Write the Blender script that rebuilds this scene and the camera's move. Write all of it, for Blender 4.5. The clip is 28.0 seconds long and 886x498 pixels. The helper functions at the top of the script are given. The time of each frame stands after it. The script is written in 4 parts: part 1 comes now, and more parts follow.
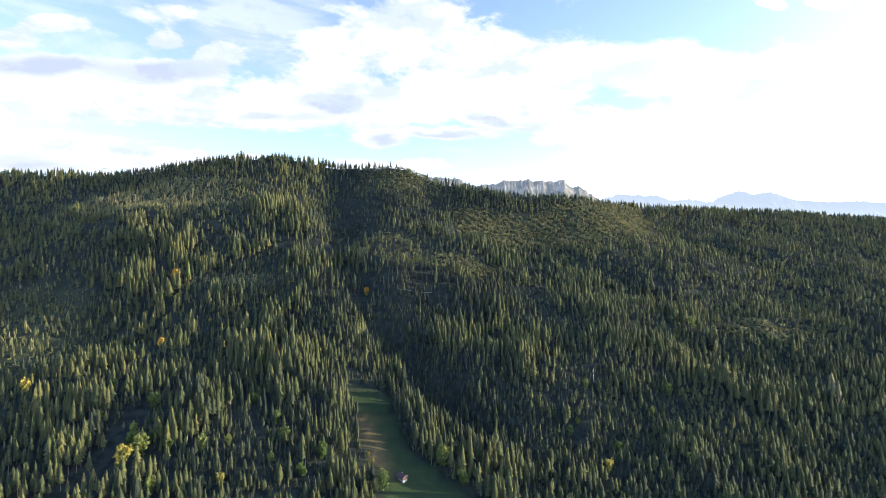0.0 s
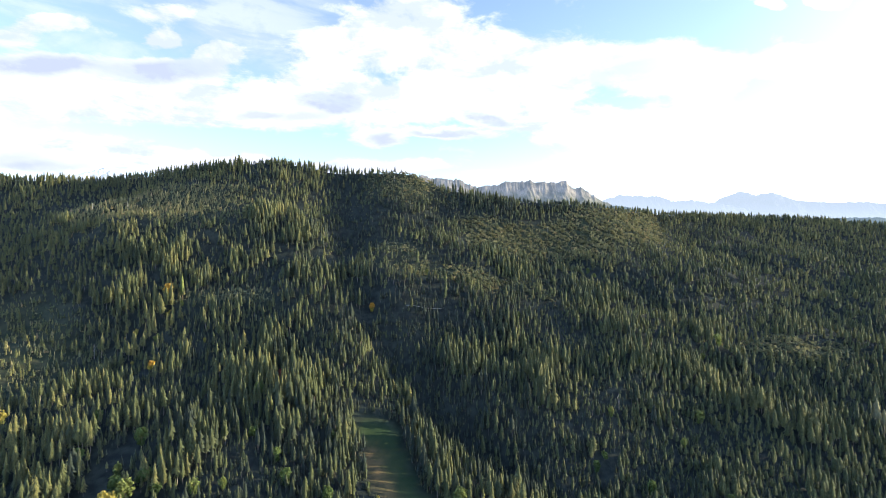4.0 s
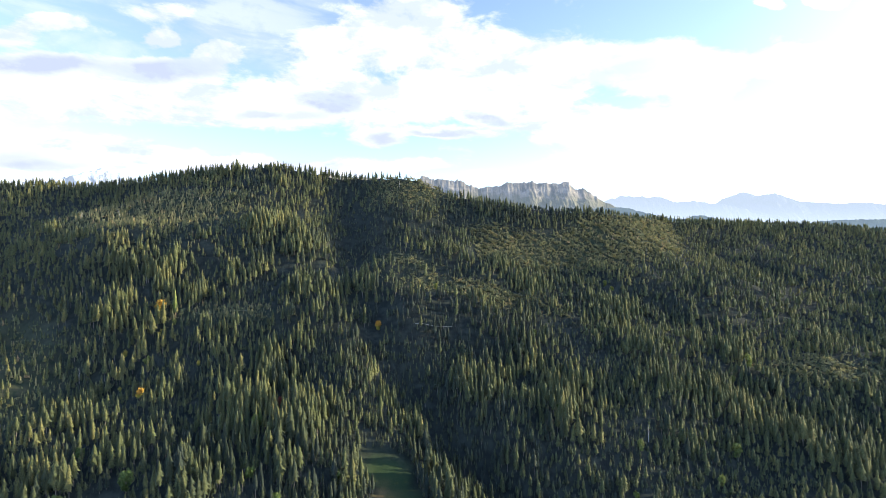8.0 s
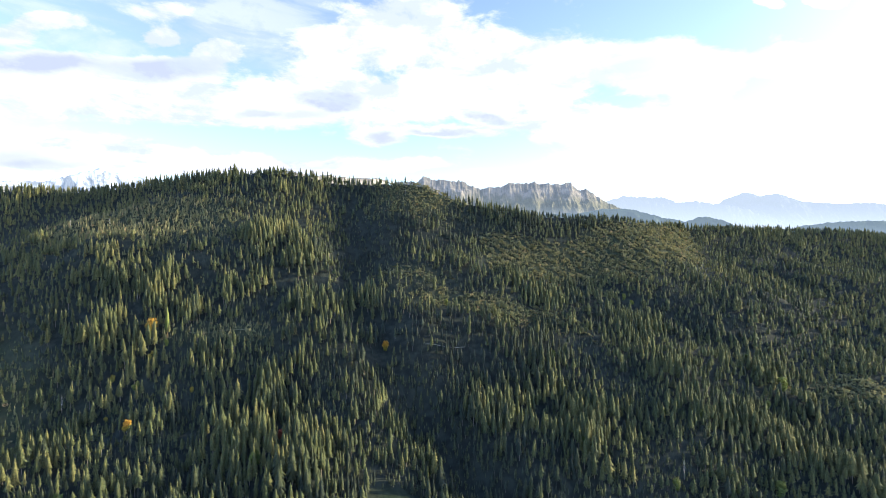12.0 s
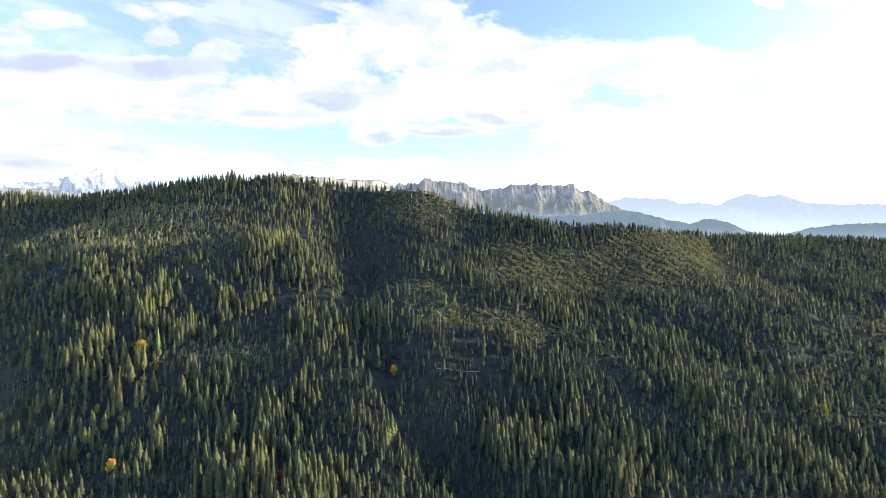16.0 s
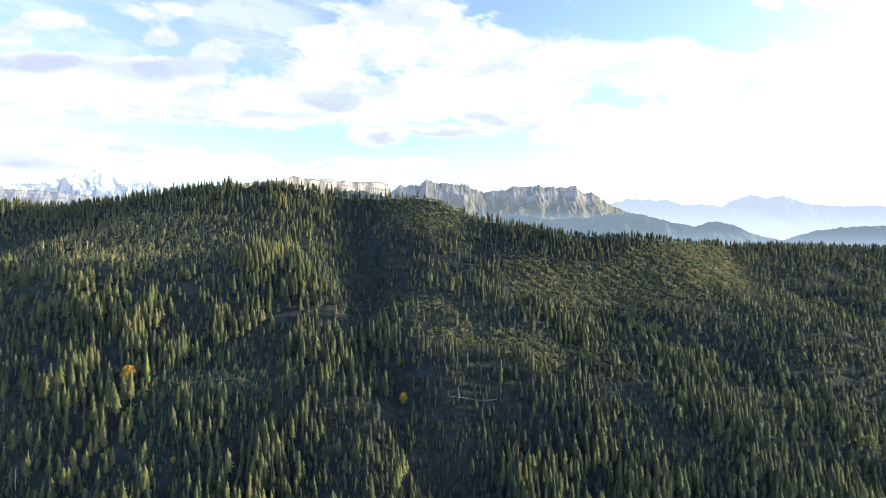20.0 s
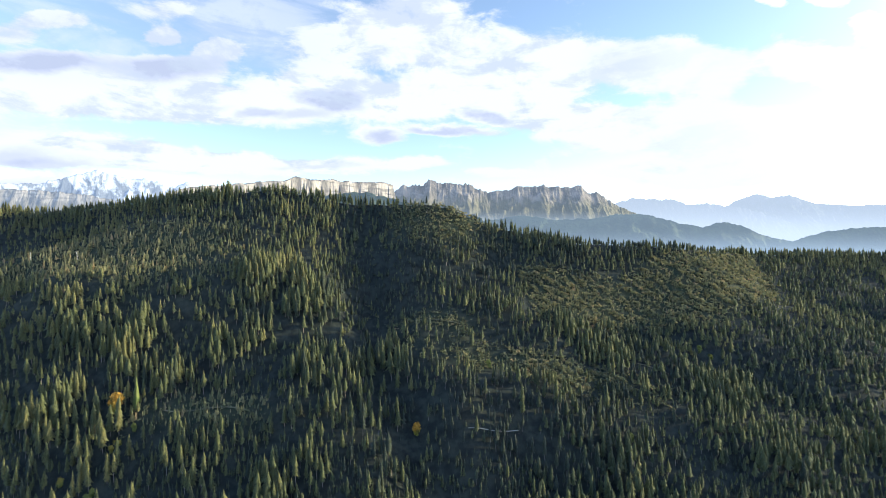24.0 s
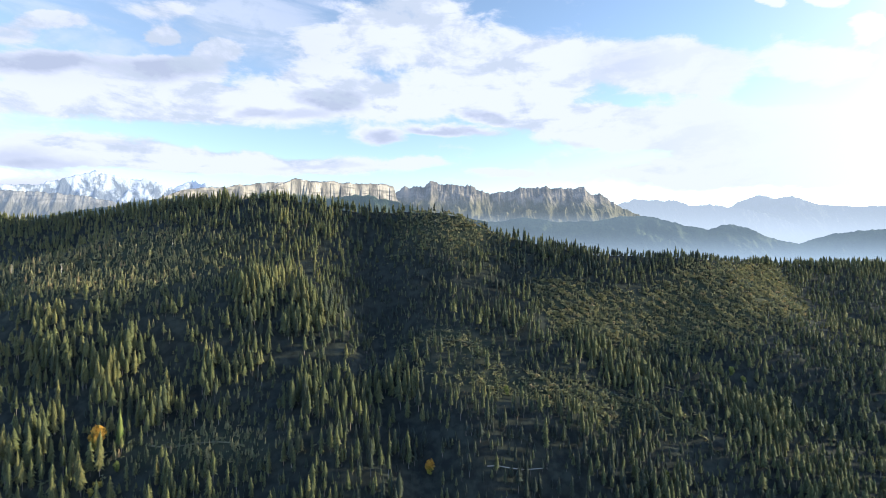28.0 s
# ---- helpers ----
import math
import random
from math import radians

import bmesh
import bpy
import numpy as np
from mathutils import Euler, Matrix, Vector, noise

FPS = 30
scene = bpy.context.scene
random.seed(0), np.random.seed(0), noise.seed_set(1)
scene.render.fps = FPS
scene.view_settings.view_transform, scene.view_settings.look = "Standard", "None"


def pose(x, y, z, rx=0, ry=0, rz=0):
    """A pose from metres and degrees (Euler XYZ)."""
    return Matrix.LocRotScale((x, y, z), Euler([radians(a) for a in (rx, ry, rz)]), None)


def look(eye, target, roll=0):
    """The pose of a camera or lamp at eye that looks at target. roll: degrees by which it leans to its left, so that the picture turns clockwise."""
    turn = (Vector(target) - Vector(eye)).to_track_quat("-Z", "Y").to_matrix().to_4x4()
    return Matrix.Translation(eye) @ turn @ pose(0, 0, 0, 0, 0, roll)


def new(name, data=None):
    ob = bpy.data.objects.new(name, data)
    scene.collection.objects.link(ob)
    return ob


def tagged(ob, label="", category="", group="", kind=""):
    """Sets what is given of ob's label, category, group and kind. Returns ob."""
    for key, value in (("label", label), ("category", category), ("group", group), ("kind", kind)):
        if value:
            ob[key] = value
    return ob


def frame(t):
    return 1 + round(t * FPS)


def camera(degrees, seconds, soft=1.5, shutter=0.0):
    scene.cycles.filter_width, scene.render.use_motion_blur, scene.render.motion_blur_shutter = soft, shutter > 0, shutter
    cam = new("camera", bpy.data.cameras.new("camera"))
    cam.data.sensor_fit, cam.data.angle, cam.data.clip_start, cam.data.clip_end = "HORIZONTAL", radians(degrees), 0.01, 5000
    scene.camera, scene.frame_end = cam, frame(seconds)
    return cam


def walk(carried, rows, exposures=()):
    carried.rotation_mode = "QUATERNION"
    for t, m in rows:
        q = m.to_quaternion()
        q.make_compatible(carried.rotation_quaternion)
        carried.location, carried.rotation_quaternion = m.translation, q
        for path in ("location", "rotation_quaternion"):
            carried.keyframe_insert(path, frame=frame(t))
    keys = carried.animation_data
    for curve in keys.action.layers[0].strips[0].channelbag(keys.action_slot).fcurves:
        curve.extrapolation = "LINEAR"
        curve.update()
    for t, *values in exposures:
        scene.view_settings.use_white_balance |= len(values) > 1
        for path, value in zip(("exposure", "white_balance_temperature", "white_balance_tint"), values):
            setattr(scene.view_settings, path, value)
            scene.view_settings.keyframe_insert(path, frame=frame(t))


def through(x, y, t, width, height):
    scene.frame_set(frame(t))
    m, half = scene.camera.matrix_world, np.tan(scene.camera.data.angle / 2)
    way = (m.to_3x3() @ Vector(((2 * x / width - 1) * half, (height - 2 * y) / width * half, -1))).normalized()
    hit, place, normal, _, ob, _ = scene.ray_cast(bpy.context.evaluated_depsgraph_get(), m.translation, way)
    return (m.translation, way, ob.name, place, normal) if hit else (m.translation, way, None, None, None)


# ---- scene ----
# ---------------------------------------------------------------- camera and flight
cam = camera(84.0, 28.0, soft=0.8)
PATH = [
    (0, 0.00, 0.00, 300.00, 0.007, 0.003),
    (3.5, -9.62, 27.48, 311.68, -0.074, -0.042),
    (7, -19.14, 54.97, 323.44, -0.155, -0.088),
    (10.5, -28.53, 82.46, 335.15, -0.200, -0.164),
    (14, -37.77, 109.95, 346.68, -0.245, -0.240),
    (17, -45.56, 133.52, 356.33, -0.283, -0.208),
    (20, -53.21, 157.10, 365.67, -0.321, -0.175),
    (20.8, -55.23, 163.39, 368.10, -0.105, -0.352),
    (24, -63.17, 188.54, 377.52, -0.118, -0.339),
    (28, -72.81, 220.00, 388.48, -0.135, -0.324),
]
walk(cam, [(t, pose(x, y, z, 90 + pitch, 0, yaw)) for t, x, y, z, yaw, pitch in PATH],
     exposures=[(0, 1.02, 5450, 12.5), (19.8, 1.02, 5450, 12.5), (21.0, 0.88, 5350, 11.5), (24.0, 0.82, 5350, 11.5), (28, 0.68, 5350, 11.5)])

# ---------------------------------------------------------------- sun and sky
SUN_AZ, SUN_EL = radians(82), radians(11.0)
SUN_DIR = Vector((math.sin(SUN_AZ) * math.cos(SUN_EL), math.cos(SUN_AZ) * math.cos(SUN_EL), math.sin(SUN_EL)))
sun = new("sun", bpy.data.lights.new("sun", "SUN"))
sun.data.energy, sun.data.angle, sun.data.color = 8.8, radians(0.6), (1.0, 0.83, 0.46)
sun.matrix_world = look((600, 200, 900), Vector((600, 200, 900)) - SUN_DIR)


class Nodes:
    """Short hand for building a node tree."""

    def __init__(self, tree):
        self.tree = tree
        tree.nodes.clear()

    def add(self, kind, **values):
        node = self.tree.nodes.new("ShaderNode" + kind)
        for key, value in values.items():
            self.put(node.inputs[int(key[3:])], value)
        return node

    def put(self, socket, value):
        if isinstance(value, bpy.types.NodeSocket):
            self.tree.links.new(value, socket)
        elif isinstance(value, bpy.types.Node):
            self.tree.links.new(value.outputs[0], socket)
        else:
            socket.default_value = value

    def math(self, op, a, b=0.0, clamp=False):
        node = self.add("Math", in_0=a, in_1=b)
        node.operation, node.use_clamp = op, clamp
        return node.outputs[0]

    def vec(self, op, a, b=(0, 0, 0)):
        node = self.add("VectorMath", in_0=a, in_1=b)
        node.operation = op
        return node

    def mix(self, fac, a, b, blend="MIX"):
        node = self.add("Mix")
        node.data_type, node.blend_type = "RGBA", blend
        for n, v in ((0, fac), (6, a), (7, b)):
            self.put(node.inputs[n], v)
        return node.outputs[2]

    def ramp(self, value, a, b, lo=0.0, hi=1.0, kind="SMOOTHSTEP"):
        node = self.add("MapRange")
        node.interpolation_type = kind
        for n, v in ((0, value), (1, a), (2, b), (3, lo), (4, hi)):
            self.put(node.inputs[n], v)
        return node.outputs[0]

    def field(self, name):
        node = self.add("Attribute")
        node.attribute_name = name
        return node.outputs["Fac"]

    def noise(self, vector, scale, detail=4.0, rough=0.55, distortion=0.0):
        node = self.add("TexNoise")
        for key, v in (("Vector", vector), ("Scale", scale), ("Detail", detail), ("Roughness", rough), ("Distortion", distortion)):
            self.put(node.inputs[key], v)
        return node


# Banks of white cloud and their grey undersides: bearing and rise (as tangents), half width, half height, amount.
HIGH_CLOUDS = [
    (-0.6, 0.42, 0.4, 0.1, 0.22), (-0.06, 0.46, 0.15, 0.075, 0.8), (0.2, 0.372, 0.31, 0.066, 0.9),
    (0.495, 0.36, 0.144, 0.066, 0.85), (0.753, 0.374, 0.132, 0.0517, 0.7), (-0.223, 0.397, 0.161, 0.0632, 0.45),
    (-0.78, 0.455, 0.078, 0.02, 0.7), (0.66, 0.5, 0.03, 0.02, 0.8), (0.78, 0.5, 0.05, 0.02, 0.8),
    (0.87, 0.445, 0.05, 0.035, 0.8), (-0.575, 0.426, 0.034, 0.023, 0.75), (-0.458, 0.397, 0.055, 0.0299, 0.8),
    (-0.883, 0.426, 0.08, 0.0253, 0.5), (-0.556, 0.486, 0.086, 0.0287, 0.4), (-0.252, 0.346, 0.086, 0.023, 0.75),
    (-0.832, 0.371, 0.172, 0.0253, 0.75), (-0.544, 0.357, 0.149, 0.0299, 0.75),
]
LOW_CLOUDS = [
    (-0.82, 0.105, 0.16, 0.04, 0.9), (0.535, 0.237, 0.379, 0.0517, 0.85), (0.788, 0.196, 0.322, 0.0804, 0.8),
    (-0.728, 0.302, 0.322, 0.0517, 0.8), (-0.395, 0.288, 0.345, 0.0482, 0.8), (0.053, 0.294, 0.23, 0.0436, 0.8),
    (0.26, 0.26, 0.172, 0.0253, 0.7), (-0.165, 0.311, 0.109, 0.039, 0.8), (-0.774, 0.194, 0.253, 0.0368, 0.85),
    (-0.498, 0.173, 0.23, 0.0253, 0.8), (-0.257, 0.16, 0.172, 0.0207, 0.75), (-0.045, 0.167, 0.08, 0.0138, 0.6),
    (0.116, 0.148, 0.092, 0.0138, 0.6), (0.581, 0.145, 0.379, 0.0345, 0.7), (0.096, 0.261, 0.052, 0.0161, 0.6),
    (0.018, 0.231, 0.126, 0.0103, 0.6), (-0.133, 0.219, 0.057, 0.0184, 0.6),
]
GREY_CLOUDS = [
    (-0.82, 0.105, 0.13, 0.03, 0.9),
    (-0.60, 0.42, 0.40, 0.09, 0.30),
    (-0.832, 0.371, 0.161, 0.0195, 1.0),
    (-0.544, 0.357, 0.132, 0.0230, 1.0),
    (-0.206, 0.297, 0.075, 0.0240, 1.5),
    (0.096, 0.258, 0.041, 0.0103, 1.0),
    (0.018, 0.230, 0.098, 0.0069, 0.9),
    (-0.133, 0.217, 0.046, 0.0138, 0.9),
    (-0.498, 0.281, 0.069, 0.0080, 0.7),
    (-0.366, 0.270, 0.037, 0.0103, 0.7),
    (-0.280, 0.265, 0.069, 0.0103, 0.6),
    (-0.877, 0.183, 0.103, 0.0207, 0.6),
    (-0.257, 0.163, 0.080, 0.0069, 0.5),
    (0.231, 0.211, 0.057, 0.0069, 0.5),
    (-0.642, 0.206, 0.046, 0.0080, 0.5),
    (0.351, 0.369, 0.080, 0.0345, 0.3),
    (-0.797, 0.162, 0.103, 0.0184, 0.6),
]
world = bpy.data.worlds.new("sky")
scene.world = world
world.use_nodes = True
w = Nodes(world.node_tree)
sky = w.add("TexSky")
sky.sky_type, sky.sun_disc, sky.sun_elevation, sky.sun_rotation = "NISHITA", False, SUN_EL, SUN_AZ
sky.altitude, sky.air_density, sky.dust_density, sky.ozone_density = 1400.0, 1.0, 1.2, 1.5
way = w.add("TexCoord").outputs["Generated"]
parts_xyz = w.add("SeparateXYZ", in_0=way)
ahead = w.math("MAXIMUM", parts_xyz.outputs[1], 0.02)
plan = w.add("CombineXYZ", in_0=w.math("DIVIDE", parts_xyz.outputs[0], ahead), in_1=w.math("DIVIDE", parts_xyz.outputs[2], ahead)).outputs[0]
wobble = w.noise(w.vec("MULTIPLY", way, (1.0, 1.0, 2.2)).outputs[0], 7.0, 5.0, 0.6)
shift = w.vec("MULTIPLY", w.vec("SUBTRACT", wobble.outputs["Color"], (0.5, 0.5, 0.5)).outputs[0], (0.16, 0.05, 0.0)).outputs[0]
plan = w.vec("ADD", plan, shift).outputs[0]


def blobs(rows):
    total = 0.0
    for u, v, ru, rv, amount in rows:
        d = w.vec("MULTIPLY", w.vec("SUBTRACT", plan, (u, v, 0)).outputs[0], (1 / ru, 1 / rv, 0)).outputs[0]
        total = w.math("ADD", total, w.ramp(w.vec("LENGTH", d).outputs["Value"], 1.4, 0.3, 0.0, amount))
    return total


streaks = w.noise(w.vec("MULTIPLY", way, (2.0, 2.0, 8.0)).outputs[0], 2.2, 8.0, 0.58, 0.4).outputs[0]
puffs = w.noise(w.vec("MULTIPLY", way, (1.0, 1.0, 2.0)).outputs[0], 11.0, 9.0, 0.62, 0.3).outputs[0]
banks, unders = blobs(HIGH_CLOUDS + LOW_CLOUDS), blobs(GREY_CLOUDS)
banks = w.math("ADD", banks, w.ramp(parts_xyz.outputs[2], 0.48, 0.70, 0.0, 0.1))
ragged = w.math("ADD", w.math("MULTIPLY", w.math("SUBTRACT", streaks, 0.5), 0.9), w.math("MULTIPLY", w.math("SUBTRACT", puffs, 0.5), 1.5))
cover = w.ramp(w.math("ADD", w.math("MINIMUM", banks, 0.95), ragged), 0.13, 0.60)
near_sun = w.ramp(w.vec("DOT_PRODUCT", way, tuple(SUN_DIR)).outputs["Value"], 0.60, 0.97)
cover = w.math("MAXIMUM", cover, w.math("MULTIPLY", near_sun, 0.85))
veil = w.math("MULTIPLY", blobs([(-0.55, 0.44, 0.50, 0.14, 1.0)]), w.ramp(streaks, 0.36, 0.60, 0.12, 0.62))
cover = w.math("MAXIMUM", cover, veil)
grey = w.math("MULTIPLY", unders, w.ramp(puffs, 0.3, 0.6, 0.35, 1.0), True)
white = w.mix(grey, (1.0, 0.95, 0.94, 1), (0.60, 0.605, 0.66, 1))
sunward = w.vec("DOT_PRODUCT", way, tuple(SUN_DIR)).outputs["Value"]
hollows = w.ramp(w.math("ADD", w.math("MULTIPLY", streaks, 0.5), w.math("MULTIPLY", puffs, 0.5)), 0.53, 0.43, 0.0, 0.8)
white = w.mix(w.math("MULTIPLY", hollows, w.ramp(sunward, 0.75, 0.3)), white, (0.66, 0.68, 0.69, 1))
white = w.mix(w.ramp(parts_xyz.outputs[2], 0.48, 0.70), white, (0.60, 0.80, 1.10, 1))
white = w.mix(w.math("MULTIPLY", near_sun, 0.8), white, (1.45, 1.43, 1.38, 1))
aureole = w.ramp(w.vec("DOT_PRODUCT", way, tuple(SUN_DIR)).outputs["Value"], 0.74, 1.0)
white = w.mix(aureole, white, (5.0, 4.9, 4.8, 1))
overhead = w.math("MAXIMUM", w.ramp(parts_xyz.outputs[2], 0.45, 0.75), w.ramp(parts_xyz.outputs[1], 0.3, -0.2))
clear = w.mix(1.0, sky.outputs[0], w.mix(overhead, (0.45, 0.36, 0.29, 1), (0.68, 0.60, 0.63, 1)), "MULTIPLY")
out = w.add("OutputWorld")
w.put(out.inputs[0], w.add("Background", in_0=w.mix(cover, clear, white), in_1=0.63))

# ---------------------------------------------------------------- materials


def material(name, build, rough=0.85, spec=0.3, through=0.0, haze_glow=0.0, sheen=0.0, air_colour=(0.36, 0.43, 0.48, 1), valley=None):
    """A surface: build(nodes) returns the colour and, if there is one, the height for the relief and its depth in metres."""
    m = bpy.data.materials.new(name)
    m.use_nodes = True
    n = Nodes(m.node_tree)
    colour, height, depth = build(n)
    shader = n.add("BsdfPrincipled")
    n.put(shader.inputs["Base Color"], colour)
    n.put(shader.inputs["Roughness"], rough)
    n.put(shader.inputs["Specular IOR Level"], spec)
    if sheen:
        n.put(shader.inputs["Sheen Weight"], sheen)
        n.put(shader.inputs["Sheen Roughness"], 0.5)
        n.put(shader.inputs["Sheen Tint"], (0.85, 0.95, 0.75, 1))
    if height is not None:
        bump = n.add("Bump")
        n.put(bump.inputs["Strength"], 0.8)
        n.put(bump.inputs["Distance"], depth)
        n.put(bump.inputs["Height"], height)
        n.put(shader.inputs["Normal"], bump.outputs[0])
    result = shader.outputs[0]
    if through:
        leaf = n.add("BsdfTranslucent")
        n.put(leaf.inputs[0], colour)
        both = n.add("MixShader", in_0=through, in_1=result, in_2=leaf)
        result = both.outputs[0]
    # Haze put in as emission: air colour mixed over the surface, denser down low.
    if haze_glow:
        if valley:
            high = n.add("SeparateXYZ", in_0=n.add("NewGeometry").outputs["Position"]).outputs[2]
            haze_glow = n.ramp(high, valley[0], valley[1], 0.97, haze_glow)
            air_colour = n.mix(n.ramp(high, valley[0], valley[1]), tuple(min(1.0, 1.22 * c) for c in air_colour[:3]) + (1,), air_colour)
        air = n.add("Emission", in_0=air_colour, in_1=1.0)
        result = n.add("MixShader", in_0=haze_glow, in_1=result, in_2=air).outputs[0]
    n.put(n.add("OutputMaterial").inputs[0], result)
    return m


def needles(tone_of):
    def build(n):
        tone = tone_of(n)
        spot = n.add("NewGeometry").outputs["Position"]
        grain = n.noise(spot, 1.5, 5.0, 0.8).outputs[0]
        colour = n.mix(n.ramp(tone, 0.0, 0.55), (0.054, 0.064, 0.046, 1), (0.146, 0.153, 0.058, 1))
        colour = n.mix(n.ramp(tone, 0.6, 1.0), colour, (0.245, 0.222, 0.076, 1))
        # Dark noise breaks up the needle colour and stands in for shadow between boughs.
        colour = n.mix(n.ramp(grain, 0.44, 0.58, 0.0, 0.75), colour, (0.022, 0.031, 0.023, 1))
        return colour, None, 0
    return build


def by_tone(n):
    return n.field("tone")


def by_object(n):
    return n.math("MULTIPLY", n.add("ObjectInfo").outputs["Random"], 0.8)


def two_tone(a, b, scale, lo=0.35, hi=0.65, depth=0.02, c=None, fine=6.0):
    def build(n):
        spot = n.add("NewGeometry").outputs["Position"]
        big, small = n.noise(spot, scale, 4.0).outputs[0], n.noise(spot, scale * fine, 5.0, 0.65).outputs[0]
        colour = n.mix(n.ramp(big, lo, hi), (*a, 1), (*b, 1))
        if c:
            colour = n.mix(n.ramp(small, 0.5, 0.75), colour, (*c, 1))
        return colour, small, depth
    return build


def forest_floor(n):
    spot = n.add("NewGeometry").outputs["Position"]
    big, mid = n.noise(spot, 0.02, 4.0).outputs[0], n.noise(spot, 0.16, 5.0, 0.6).outputs[0]
    fine = n.noise(spot, 1.4, 6.0, 0.7).outputs[0]
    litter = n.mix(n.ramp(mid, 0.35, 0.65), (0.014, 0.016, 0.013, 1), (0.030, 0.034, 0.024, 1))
    scrub = n.mix(n.ramp(mid, 0.3, 0.7), (0.020, 0.028, 0.015, 1), (0.046, 0.046, 0.024, 1))
    grass = n.mix(n.ramp(big, 0.35, 0.65), (0.020, 0.034, 0.013, 1), (0.033, 0.044, 0.016, 1))
    grass = n.mix(n.ramp(fine, 0.5, 0.8, 0.0, 0.5), grass, (0.075, 0.075, 0.03, 1))
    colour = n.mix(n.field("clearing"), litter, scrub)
    grass = n.mix(n.math("MULTIPLY", n.field("dry"), n.ramp(mid, 0.3, 0.6, 0.4, 1.0)), grass, (0.115, 0.078, 0.034, 1))
    colour = n.mix(n.field("pasture"), colour, grass)
    return colour, fine, 0.35


def limestone(light, dark, grass_top, snow_level=None, strata=0.012, flute=0.3, turf_line=None, turf_soft=60.0, beds_in=0.45, relief=14.0, ledges=True):
    """Pale rock with strata and upright streaks; turf where it lies flatter; snow above a height."""
    def build(n):
        geo = n.add("NewGeometry")
        spot = geo.outputs["Position"]
        up = n.add("SeparateXYZ", in_0=geo.outputs["Normal"]).outputs[2]
        high = n.add("SeparateXYZ", in_0=spot).outputs[2]
        run = n.noise(n.vec("MULTIPLY", spot, (1.0, 1.0, flute)).outputs[0], 0.022, 6.0, 0.65).outputs[0]
        beds = n.noise(n.vec("MULTIPLY", spot, (0.12, 0.12, 1.0)).outputs[0], strata * 2, 5.0, 0.6).outputs[0]
        rough_noise = n.noise(spot, 0.01, 5.0, 0.6).outputs[0]
        colour = n.mix(n.ramp(run, 0.36, 0.62), (*dark, 1), (*light, 1))
        colour = n.mix(n.ramp(beds, 0.5, 0.62, 0.0, beds_in), colour, (*dark, 1))
        turf = n.ramp(n.math("ADD", up, n.math("MULTIPLY", n.math("SUBTRACT", rough_noise, 0.5), 0.7)), 0.42, 0.66)
        if not ledges:
            turf = n.math("MULTIPLY", turf, 0.0)
        if turf_line:
            turf = n.math("MAXIMUM", turf, n.ramp(n.math("ADD", high, n.math("MULTIPLY", n.math("SUBTRACT", run, 0.5), 2.4 * turf_soft)), turf_line + turf_soft, turf_line - turf_soft))
        colour = n.mix(turf, colour, (*grass_top, 1))
        if snow_level:
            edge = n.math("ADD", high, n.math("MULTIPLY", n.math("SUBTRACT", run, 0.5), 420.0))
            colour = n.mix(n.ramp(edge, snow_level - 40, snow_level + 60), colour, (0.62, 0.65, 0.70, 1))
        return colour, run, relief
    return build


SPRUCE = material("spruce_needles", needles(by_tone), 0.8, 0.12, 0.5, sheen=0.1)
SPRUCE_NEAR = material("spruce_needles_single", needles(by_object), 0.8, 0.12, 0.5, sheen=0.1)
BARK = material("spruce_bark", two_tone((0.12, 0.095, 0.07), (0.23, 0.20, 0.16), 1.2, depth=0.03), 0.9, 0.2)
DEADWOOD = material("weathered_wood", two_tone((0.30, 0.27, 0.23), (0.42, 0.39, 0.34), 0.8, depth=0.02), 0.9, 0.2)
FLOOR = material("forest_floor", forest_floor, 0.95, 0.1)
GRAVEL = material("track_gravel", two_tone((0.16, 0.15, 0.12), (0.24, 0.22, 0.18), 0.35, depth=0.05, c=(0.16, 0.17, 0.08)), 0.95, 0.2)


def scrub_leaf(n):
    tone = by_tone(n)
    grain = n.noise(n.add("NewGeometry").outputs["Position"], 0.9, 3.0, 0.6).outputs[0]
    colour = n.mix(n.ramp(tone, 0.1, 0.6), (0.115, 0.122, 0.060, 1), (0.225, 0.200, 0.090, 1))
    colour = n.mix(n.ramp(tone, 0.7, 1.0), colour, (0.30, 0.215, 0.105, 1))
    return n.mix(n.ramp(grain, 0.4, 0.7, 0.0, 0.4), colour, (0.05, 0.062, 0.028, 1)), None, 0


SCRUB = material("scrub_leaves", scrub_leaf, 0.75, 0.15, 0.38, sheen=0.05)
# Far woods carry painted haze: part of their surface glows with air colour.
FOOTHILL = material("far_forest", two_tone((0.030, 0.045, 0.030), (0.062, 0.078, 0.040), 0.016, depth=7.0, c=(0.016, 0.026, 0.018), fine=6.0), 0.95, 0.1, haze_glow=0.16)
FOOTHILL_FAR = material("far_forest_valley", two_tone((0.030, 0.045, 0.030), (0.062, 0.078, 0.040), 0.016, depth=7.0, c=(0.016, 0.026, 0.018), fine=5.0), 0.95, 0.1, haze_glow=0.34, air_colour=(0.36, 0.42, 0.45, 1), valley=(250, 470))


